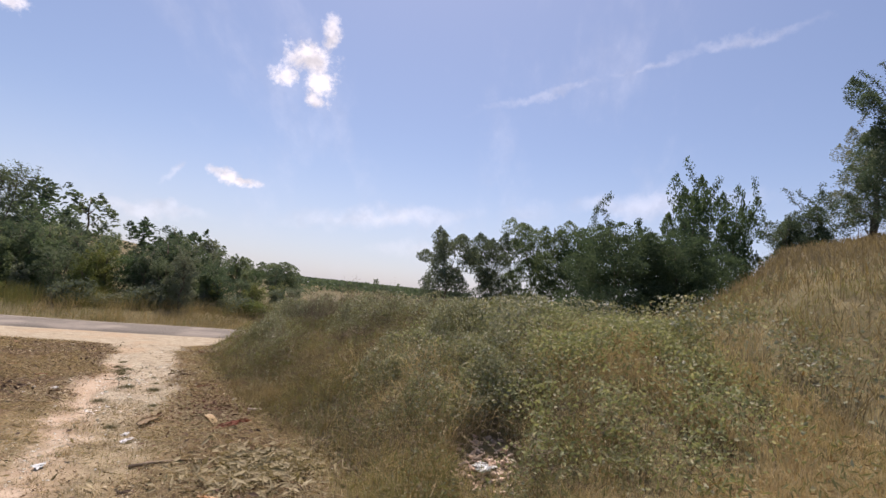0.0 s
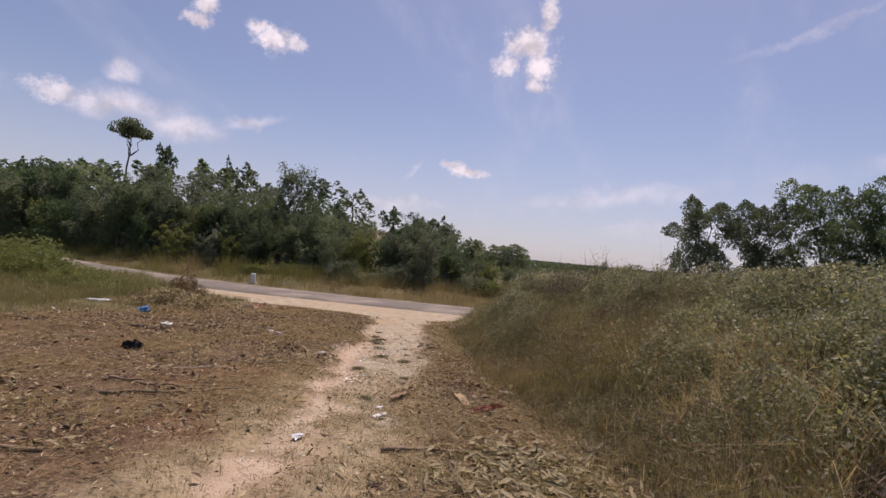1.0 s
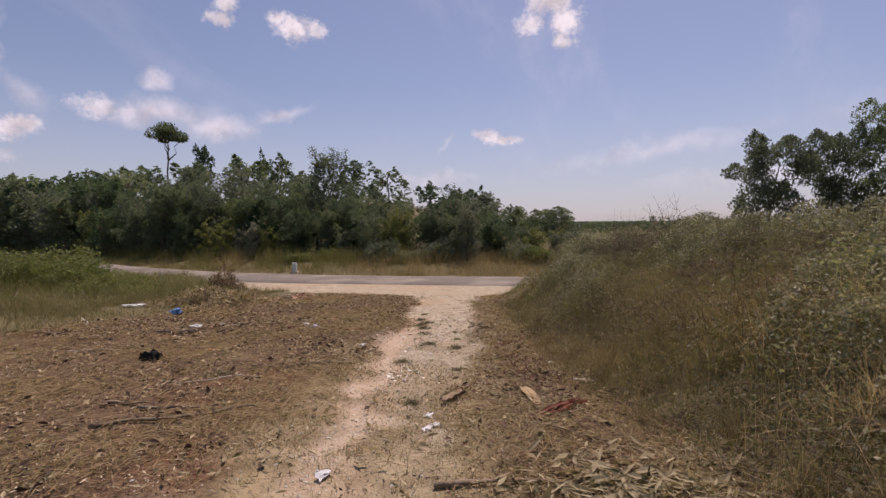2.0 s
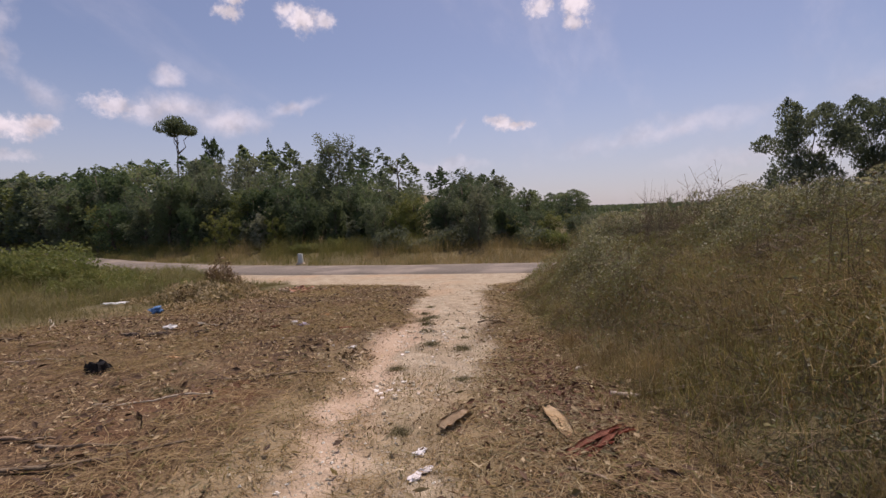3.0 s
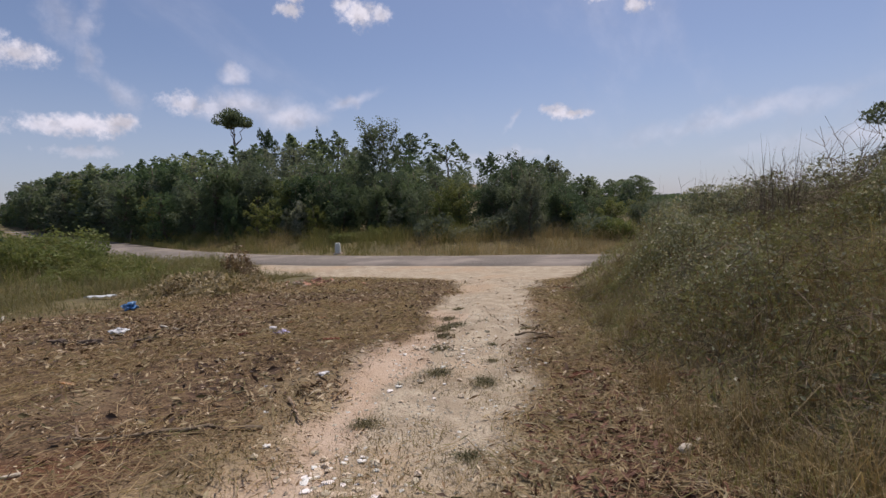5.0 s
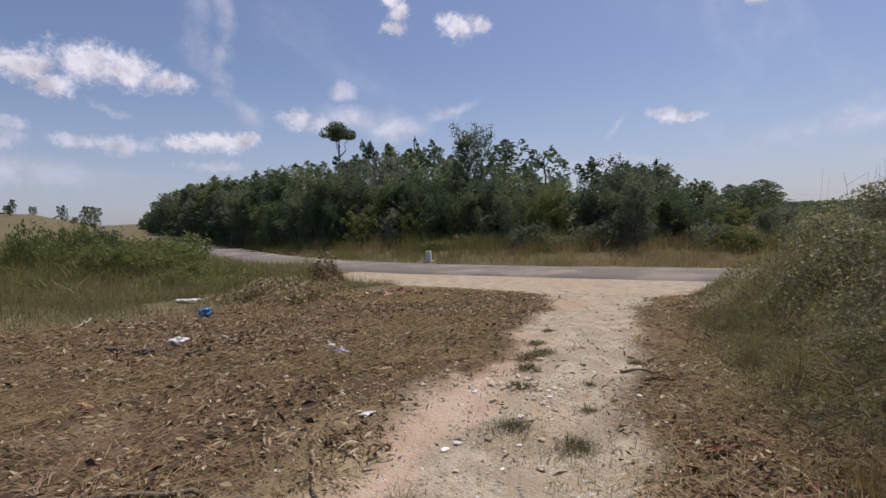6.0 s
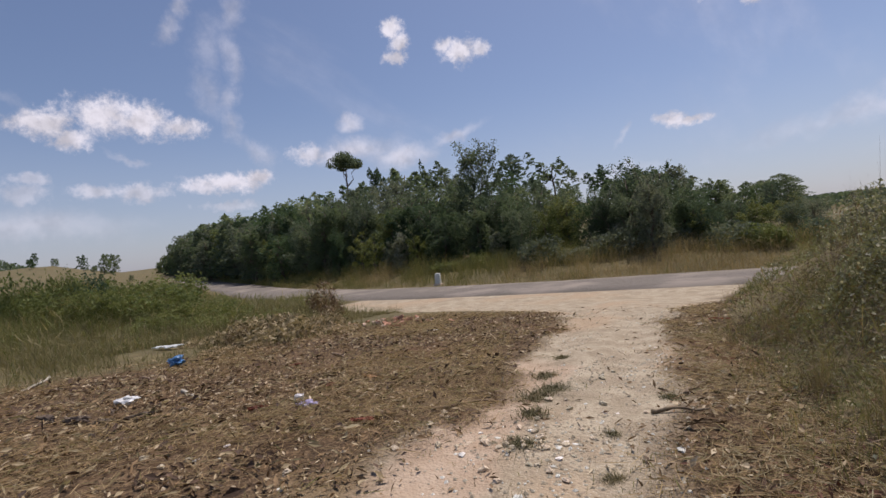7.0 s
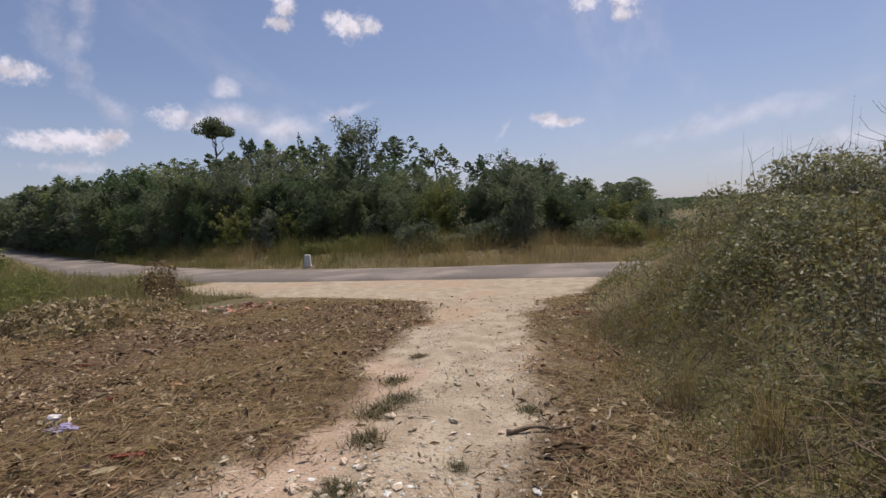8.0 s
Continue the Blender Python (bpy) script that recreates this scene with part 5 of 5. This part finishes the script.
def rubbish():
    t = lump("plastic_bag", BLUE, 3, (0.11, 0.085, 0.07), 0.6, 3)
    tagged(rest(t, -8.85, 13.3, 20), "crumpled blue plastic bag on the brush", "plastic bag")
    t = lump("plastic_bag", FILM, 5, (0.11, 0.075, 0.055), 0.45, 3)
    tagged(rest(t, -7.05, 11.6, 80), "crumpled white plastic bag on the litter", "plastic bag")
    bm = bmesh.new()
    bmesh.ops.create_grid(bm, x_segments=8, y_segments=3, size=0.5)
    for v in bm.verts:
        v.co = Vector((v.co.x * 0.6, v.co.y * 0.25, 0.03 + 0.04 * noise.noise(v.co * 5)))
    bmesh.ops.solidify(bm, geom=bm.faces[:], thickness=0.02)
    tagged(rest(solid("foam_board", bm, FILM), -11.2, 14.5, 18, 0.05), "flat broken white foam board lying in grass", "foam board")
    t = lump("plastic_bag", FILM, 6, (0.12, 0.08, 0.035), 0.5, 3)
    tagged(rest(t, 3.0, 4.16, 10, 0.04), "torn white plastic bag on pink rubble", "plastic bag")
    t = lump("wrapper", PURPLE, 7, (0.1, 0.06, 0.025), 0.4, 3)
    tagged(rest(t, -4.62, 12.15, 30), "crumpled pale purple wrapper", "wrapper")
    t = lump("crushed_cup", FILM, 8, (0.06, 0.045, 0.045), 0.3, 2)
    tagged(rest(t, -4.85, 12.25, 0), "crushed white cup among the litter", "cup")
    t = lump("paper_scrap", FILM, 9, (0.075, 0.045, 0.018), 0.45, 2)
    tagged(rest(t, -1.55, 5.66, 100, 0.0), "crumpled white paper scrap on the track", "paper")
    t = lump("paper_scrap", FILM, 11, (0.06, 0.04, 0.014), 0.5, 3)
    tagged(rest(t, -1.09, 7.28, 60, 0.0), "torn white paper scrap among trodden grass", "paper")
    for k, (x, y, turn) in enumerate([(-0.97, 7.0, 20), (-1.02, 6.86, 70), (0.98, 5.42, 10), (-1.2, 19.0, 0), (-1.35, 17.4, 50), (-6.1, 16.9, 30), (-7.4, 17.8, 0), (-3.0, 10.6, 60)]):
        s = (0.05 + 0.02 * (k % 3), 0.035, 0.016)
        tagged(rest(lump("paper_scrap", FILM, 20 + k, s, 0.45, 2), x, y, turn, 0.0), "small torn white paper scrap on the ground", "paper")
    # burnt stump
    bm = bmesh.new()
    bmesh.ops.create_cone(bm, cap_ends=True, segments=14, radius1=0.23, radius2=0.14, depth=0.36)
    bmesh.ops.subdivide_edges(bm, edges=bm.edges[:], cuts=2)
    for v in bm.verts:
        k = 1 + 0.5 * noise.noise(v.co * 6)
        v.co = Vector((v.co.x * k * 0.95, v.co.y * k * 0.6, (v.co.z + 0.18) * (1 - 1.7 * max(0, v.co.x)) * 0.5 * (1 + 0.5 * noise.noise(v.co * 9))))
    tagged(rest(solid("burnt_stump", bm, CHAR), -5.8, 8.9, -15, -0.03), "charred black stump low in the cleared ground", "stump")
    for k, (x, y, turn, size) in enumerate([(-7.2, 10.88, 8, (0.24, 0.06, 0.06)), (-6.75, 10.98, 14, (0.26, 0.07, 0.075)), (-6.4, 11.05, 40, (0.2, 0.06, 0.055)), (-6.15, 11.3, 50, (0.22, 0.05, 0.06)),
                                            (-5.9, 11.6, 30, (0.16, 0.05, 0.045)), (-6.85, 11.35, -20, (0.16, 0.05, 0.04)), (-7.6, 10.8, 0, (0.12, 0.05, 0.035))]):
        tagged(rest(lump("rotten_log", ROT, 60 + k, [0.6 * q for q in size], 0.4, 3), x, y, turn, -0.015), "crumbling grey-brown length of rotten log in the litter", "log", "rotten logs")

rubbish()


def branches():
    rows = [((-2.68, 9.24), (-3.95, 8.6), 0.024, BRANCH, 3, 0.10), ((-0.72, 5.72), (1.35, 6.15), 0.02, BRANCH, 2, 0.05), ((0.5, 8.7), (1.35, 8.35), 0.024, BLEACHED, 0, 0.04),
            ((-4.15, 6.2), (-2.9, 7.05), 0.022, BRANCH, 2, 0.06), ((-4.6, 6.8), (-4.1, 6.9), 0.022, BRANCH, 0, 0.03), ((-4.1, 6.75), (-3.35, 6.95), 0.02, BRANCH, 0, 0.05),
            ((-1.4, 12.8), (-0.98, 12.92), 0.02, BRANCH, 0, 0.03), ((-1.2, 13.4), (-1.05, 13.9), 0.018, BRANCH, 1, 0.08), ((-0.85, 13.0), (-0.65, 13.7), 0.013, BLEACHED, 1, 0.06),
            ((-1.0, 13.6), (-0.3, 13.5), 0.02, BRANCH, 2, 0.1), ((0.2, 9.55), (0.36, 9.8), 0.028, BLEACHED, 0, 0.02),
            ((-6.9, 12.2), (-6.2, 12.0), 0.022, BLEACHED, 0, 0.05), ((-8.2, 9.9), (-8.0, 10.3), 0.025, BRANCH, 0, 0.05),
            ((-3.6, 8.2), (-4.4, 7.6), 0.014, BLEACHED, 1, 0.08), ((-3.2, 12.3), (-2.8, 12.9), 0.018, BRANCH, 0, 0.05), ((-5.4, 13.3), (-4.9, 12.5), 0.02, BRANCH, 2, 0.08),
            ((-6.6, 14.6), (-5.4, 14.3), 0.02, BRANCH, 2, 0.08), ((-8.6, 12.6), (-7.2, 12.5), 0.02, BRANCH, 3, 0.08),
            ((-10.4, 12.1), (-9.4, 11.2), 0.02, BLEACHED, 1, 0.06), ((-9.9, 10.4), (-8.4, 10.2), 0.025, BRANCH, 2, 0.06), ((-2.9, 9.9), (-2.5, 9.5), 0.016, BRANCH, 1, 0.08),
            ((-7.6, 9.1), (-6.7, 9.3), 0.014, BLEACHED, 0, 0.05), ((-0.2, 11.1), (0.3, 10.6), 0.014, BLEACHED, 1, 0.08), ((0.0, 7.0), (0.75, 6.5), 0.014, BRANCH, 2, 0.08),
            ((-4.4, 5.2), (-5.6, 5.5), 0.022, BRANCH, 0, 0.05), ((-3.3, 4.6), (-4.6, 4.5), 0.02, BRANCH, 1, 0.06)]
    for k, (a, b, thick, mat, forks, bend) in enumerate(rows):
        label = "bleached pale dead branch lying on the ground" if mat is BLEACHED else "crooked brown dead branch lying on the ground"
        stick("branch", label, a, b, thick, mat, 50 + k, bend, 0.02, forks)
    curled_bark("bark_strip", "curled pale orange strip of eucalyptus bark", -0.03, 7.86, -74, 0.74, 0.15, PALE_BARK, 1)
    curled_bark("bark_strip", "pale tan piece of eucalyptus bark on the track", -0.92, 7.93, 68, 0.5, 0.14, TAN_BARK, 2, 0.35)
    for k, (x, y, turn, l, w) in enumerate([(0.25, 7.5, 50, 0.75, 0.07), (0.3, 7.42, 62, 0.6, 0.06), (0.2, 7.3, 44, 0.5, 0.05), (0.4, 7.62, 40, 0.45, 0.06)]):
        curled_bark("bark_strip", "dark red-brown strip of shed bark", x, y, turn, l, w, RED_BARK, 5 + k, 0.5)
    rng = np.random.default_rng(9)
    for k in range(36):
        x, y = rng.uniform(-8.5, 1.0), rng.uniform(4.2, 18)
        if litter_mask(x, y) < 0.6 or track_mask(x, y) > 0.45:
            continue
        mat = (LITTER, RED_BARK, PALE_BARK, LITTER, RED_BARK)[k % 5]
        what = {LITTER.name: "dry brown", RED_BARK.name: "red-brown", PALE_BARK.name: "pale orange"}[mat.name]
        curled_bark("bark_strip", "small %s shed bark flake on the litter" % what, x, y, rng.uniform(0, 360), rng.uniform(0.14, 0.36), rng.uniform(0.03, 0.08), mat, 30 + k, 0.4)


branches()


def stones():
    rng = np.random.default_rng(17)
    kinds = [lump("stone", STONE, 40 + k, (0.05, 0.04, 0.025), 0.3, 2) for k in range(3)] + [lump("stone", WHITE, 45, (0.045, 0.035, 0.018), 0.3, 2)]
    for k in kinds:
        tagged(k, "pale flat stone chip on the dirt track", "stone", "stones of the track")
    spots = [(-2.35 + rng.normal() * 0.3, 11.85 + rng.normal() * 0.18) for _ in range(26)] + [(-1.95 + rng.normal() * 0.2, 11.95 + rng.normal() * 0.15) for _ in range(14)]
    spots += [(-2.0 + rng.normal() * 0.3, 8.95 + rng.normal() * 0.16) for _ in range(26)]
    spots += [(-2.3 + rng.normal() * 0.35, 11 + rng.normal() * 1.2) for _ in range(24)] + [(-1.6 + rng.normal() * 0.4, 12 + rng.normal() * 2.5) for _ in range(40)]
    spots += [(-4.2 + rng.normal() * 0.35, 10.9 + rng.normal() * 0.3) for _ in range(10)] + [(rng.uniform(-7, -3), rng.uniform(9, 14)) for _ in range(20)]
    chips = [(-2.05 + 0.72 * q + rng.normal() * 0.1, 8.78 - 0.26 * q + rng.normal() * 0.11) for q in rng.uniform(0, 1, 46)]
    chips += [(-2.5 + 0.65 * q + rng.normal() * 0.12, 11.92 + rng.normal() * 0.13) for q in rng.uniform(0, 1, 14)]
    used = set()
    for i, (x, y) in enumerate(spots + chips):
        flat = i >= len(spots)
        k = int(rng.integers(4))
        s = rng.uniform(0.3, 0.75) if flat else rng.uniform(0.25, 0.75)
        m = pose(x, y, float(ground_z(x, y)) - 0.004, 0, 0, rng.uniform(0, 360)) @ Matrix.Diagonal((s, s, s * (0.55 if flat else 1.0), 1))
        if k in used:
            clone(kinds[k], m)
        else:
            kinds[k].matrix_basis = m
            used.add(k)
    # broken bricks heaped by the road and pink rubble on the mound
    brick = []
    for k in range(4):
        bm = bmesh.new()
        bmesh.ops.create_cube(bm, size=1.0)
        for v in bm.verts:
            v.co = Vector((v.co.x * 0.2, v.co.y * 0.11, v.co.z * 0.07)) * (1 + 0.5 * noise.noise(v.co * 3 + Vector((k * 5, 0, 0))))
        bmesh.ops.bevel(bm, geom=bm.edges[:], offset=0.008, segments=1, affect="EDGES")
        brick.append(tagged(solid("brick_fragment", bm, BRICK if k < 2 else PINK), "broken dusty red brick fragment in a heap" if k < 2 else "broken pinkish rubble fragment in a heap", "brick", "rubble"))
    heap = [(-8.1 + rng.normal() * 0.5, 18.2 + rng.normal() * 0.28, 0) for _ in range(46)] + [(3.05 + rng.normal() * 0.2, 4.3 + rng.normal() * 0.28, 1) for _ in range(190)]
    used = set()
    for x, y, where in heap:
        k = int(rng.integers(3)) if not where else 2 + int(rng.integers(2))
        s = rng.uniform(0.4, 1.0) * (0.38 if where else 0.8)
        top = 0.14 * math.exp(-(((x + 8.1) / 0.6) ** 2 + ((y - 18.2) / 0.35) ** 2)) if not where else 0.04
        m = pose(x, y, float(ground_z(x, y)) + (0.004 if where else 0.02) + top * rng.uniform(0, 1), rng.uniform(-30, 30), rng.uniform(-30, 30), rng.uniform(0, 360)) @ Matrix.Diagonal((s, s, s, 1))
        if k in used:
            clone(brick[k], m)
        else:
            brick[k].matrix_basis = m
            used.add(k)


stones()


def small_plants():
    # weeds on the track
    t = weed("track_weed", "low grey-green weed tuft flattened on the dirt track", 61, 0.06, 0.17, 300, TRACK_WEED, thick=0.006)
    t["group"] = "weeds of the track"
    spots = [(-2.45, 13.05, 1.5), (-2.4, 13.35, 1.3), (-2.7, 13.95, 1.1), (-2.3, 12.5, 1.1), (-2.15, 11.85, 0.9), (-1.85, 10.9, 1.0), (-1.35, 10.85, 1.1), (-1.3, 13.3, 0.8), (-2.0, 9.6, 0.9), (-1.45, 11.6, 0.6),
             (-1.6, 12.3, 0.5), (-2.8, 14.9, 0.9), (-1.1, 9.3, 0.8), (-1.35, 7.6, 0.9), (-4.2, 8.2, 1.2)]
    for k, (x, y, s) in enumerate(spots):
        m = spot(x, y, k * 50, s, s, 0.0)
        if k:
            clone(t, m)
        else:
            t.matrix_basis = m
    # green bushes at the meadow edge
    t = weed("meadow_bush", "dense low green bush in the meadow", 62, 1.2, 1.15, 700, GRASS_GREEN, "bush", 0.018, 2400, 0.12, LEAF_FRESH)
    place(t, -16.3, 17.2, 0, 1.0, 0.75)
    for k, (x, y, w, h) in enumerate([(-18.0, 18.3, 1.1, 0.9), (-14.6, 18.0, 0.8, 0.5), (-20.5, 17.2, 1.0, 1.0), (-18.6, 15.6, 0.8, 0.75), (-13.4, 16.9, 0.6, 0.36), (-16.6, 19.2, 0.9, 0.5), (-12.7, 18.2, 0.6, 0.34),
                                      (-23.0, 18.0, 1.2, 0.9), (-17.0, 15.8, 0.7, 0.8), (-21.8, 15.6, 0.8, 0.8), (-19.8, 18.8, 1.0, 0.9), (-14.6, 16.2, 0.6, 0.45), (-25.5, 17.0, 1.0, 0.8), (-28.5, 19.0, 1.3, 0.9), (-15.2, 17.0, 0.7, 0.6), (-20.3, 15.3, 0.6, 1.3), (-21.8, 15.6, 0.6, 1.1), (-19.4, 16.0, 0.5, 1.1)]):
        clone(t, spot(x, y, 60 * k + 30, w, h))
    t["group"] = "bushes of the meadow"
    t = weed("dark_shrub", "dark grey-green shrub among the meadow bushes", 63, 1.1, 0.7, 200, STRAW_GREEN, "bush", 0.015, 2600, 0.08, LEAF_DARK)
    place(t, -19.4, 16.6, 0, 1.0, 1.1)
    # dry shrub and tall stalks by the cleared patch
    t = weed("dry_shrub", "dry brown shrub at the edge of the clearing", 64, 0.75, 0.35, 260, STRAW, "bush", 0.008, 900, 0.06, LITTER)
    place(t, -12.0, 19.9, 0, 1.4, 1.5)
    for k, (x, y, s) in enumerate([(-11.2, 19.6, 0.8), (-10.2, 18.2, 0.7), (-10.0, 16.4, 0.75), (-13.0, 20.8, 0.9), (-9.4, 14.9, 0.7)]):
        clone(t, spot(x, y, k * 70, s, s))
    # heap of cut brush with pale wilted leaves
    t = weed("cut_brush_heap", "heap of cut brush with pale wilted leaves", 65, 0.5, 1.1, 420, STEM, "brush", 0.01, 2600, 0.1, WILT)
    place(t, -9.6, 15.6, 0, 1.0, 1.0)
    for k, (x, y, w, h) in enumerate([(-10.4, 16.6, 0.9, 0.9), (-8.9, 16.6, 0.75, 0.6), (-8.9, 14.4, 0.5, 0.45), (-9.6, 17.4, 0.7, 0.8), (-10.9, 15.3, 0.6, 0.5)]):
        clone(t, spot(x, y, k * 55, w, h))
    t["group"] = "cut brush"
    # shrubs at the edge of the wood
    a = weed("edge_shrub", "fresh green shrub at the edge of the wood", 66, 1.5, 1.0, 200, GRASS_GREEN, "bush", 0.03, 1700, 0.16, LEAF_FRESH)
    b = weed("edge_shrub", "dark green shrub at the edge of the wood", 67, 1.5, 1.1, 200, STRAW_GREEN, "bush", 0.03, 1700, 0.16, LEAF_GREY)
    rng = np.random.default_rng(23)
    xs = np.arange(8, -52, -1.7)
    order = np.argsort(ROAD_LINE[:, 0])
    for k, x in enumerate(xs):
        x = float(x + rng.normal() * 0.6)
        y = float(np.interp(x, ROAD_LINE[order, 0], ROAD_LINE[order, 1])) + rng.uniform(6.2, 9.2) * (1.0 if x > -20 else 1.25)
        h = rng.uniform(0.4, 0.95)
        m = spot(x, y, rng.uniform(0, 360), rng.uniform(0.7, 1.15), h)
        o = (a, b)[int(rng.uniform() < 0.6)]
        if k < 2:
            (a, b)[k].matrix_basis = m
        else:
            clone(o, m)
    # arching tufts of long dry grass along the mound's foot
    t = weed("straw_tuft", "arching tuft of long dry straw at the foot of the mound", 71, 0.55, 0.42, 150, STRAW, "grass tuft", 0.005)
    t["group"] = "tufts along the mound"
    tufts = [(y + rng.uniform(-0.3, 0.3), rng.uniform(0.05, 0.6)) for y in (5.2, 5.9, 6.6, 7.1, 7.7, 8.3, 8.9, 9.4, 9.9, 10.3, 10.9, 12.2, 13.6, 15.0)]
    for k, (y, d) in enumerate(tufts):
        m = spot(float(foot_x(y)) + d, y, rng.uniform(0, 360), rng.uniform(0.5, 0.9), rng.uniform(0.45, 0.9), 0.0)
        if k:
            clone(t, m)
        else:
            t.matrix_basis = m
    # bare twiggy shrubs on the mound's crest
    for k, (x, y, tall) in enumerate([(2.3, 15.4, 1.2), (3.1, 14.8, 1.6), (1.5, 16.9, 1.25), (2.9, 16.2, 1.3)]):
        r2 = np.random.default_rng(80 + k)
        shrub = tagged(new("bare_shrub"), "bare twiggy dead shrub standing out of the brambles", "shrub", "dead shrubs")
        shrub.matrix_basis = spot(x, y)
        for j in range(9):
            a = r2.uniform(0, 6.28)
            end = np.array([math.cos(a) * 0.4, math.sin(a) * 0.4, r2.uniform(0.6, 1.05) * tall])
            line = wander(r2, (0, 0, -0.05), end, 0.04, 7)
            wood = [tube(line, np.linspace(0.006, 0.002, 7), 4)]
            for q in range(6):
                i = int(r2.integers(2, 6))
                tip = line[i] + r2.normal(size=3) * (0.2, 0.2, 0.08) + (0, 0, 0.22)
                wood.append(tube(wander(r2, line[i], tip, 0.06, 4), np.linspace(0.003, 0.0015, 4), 4))
            mesh_object("branch", *merge(wood), STEM, shrub)
    # dead stalks that stand over the mound
    t = weed("dead_stalk", "tall bare dead stalk standing out of the brambles", 68, 1.5, 0.35, 16, STEM, "stalk", 0.008)
    t["group"] = "dead stalks"
    for k in range(26):
        y = rng.uniform(7, 19)
        x = float(foot_x(y)) + rng.uniform(1.0, 4.0)
        m = spot(x, y, rng.uniform(0, 360), rng.uniform(0.6, 1.1), rng.uniform(0.6, 1.05))
        if k:
            clone(t, m)
        else:
            t.matrix_basis = m


small_plants()


def far_woods():
    """Distant wooded ridge, as one ragged belt of leaf clumps."""
    rng = np.random.default_rng(29)
    n = 26000
    a = np.radians(rng.uniform(-24, 14, n))
    d = rng.uniform(150, 330, n)
    x, y = -np.sin(a) * d, np.cos(a) * d + 8
    top = 3.4 + 2.6 * fractal(x, y, 131, 14, 3) + 0.012 * (d - 150)
    z = ground_z(x, y) + top * rng.uniform(0, 1, n) ** 0.6
    z = np.minimum(z, 1.4 + d * math.tan(radians(0.75)) + 1.6 * fractal(x, y, 137, 9, 2))
    m = 12000
    b = np.radians(rng.uniform(65.5, 98, m))
    e = rng.uniform(265, 330, m)
    bx, by = -np.sin(b) * e - 2, np.cos(b) * e + 8
    crest = 12.5 * sstep(np.degrees(b), 70, 76) * (0.75 + 0.5 * fractal(bx, by, 139, 20, 3)) + 3.6 * fractal(bx, by, 141, 9, 2) ** 1.5
    x, y = np.concatenate([x, bx]), np.concatenate([y, by])
    z = np.concatenate([z, ground_z(bx, by) + crest * rng.uniform(0, 1, m) ** 0.6])
    n = n + m
    L = rng.uniform(0.7, 1.5, n)
    tagged(mesh_object("far_woods", *leaves(rng, np.stack([x, y, z], 1), L, L * 0.6), LEAF_DARK), "dark wooded ridge on the horizon", "woods", kind="stuff")


far_woods()
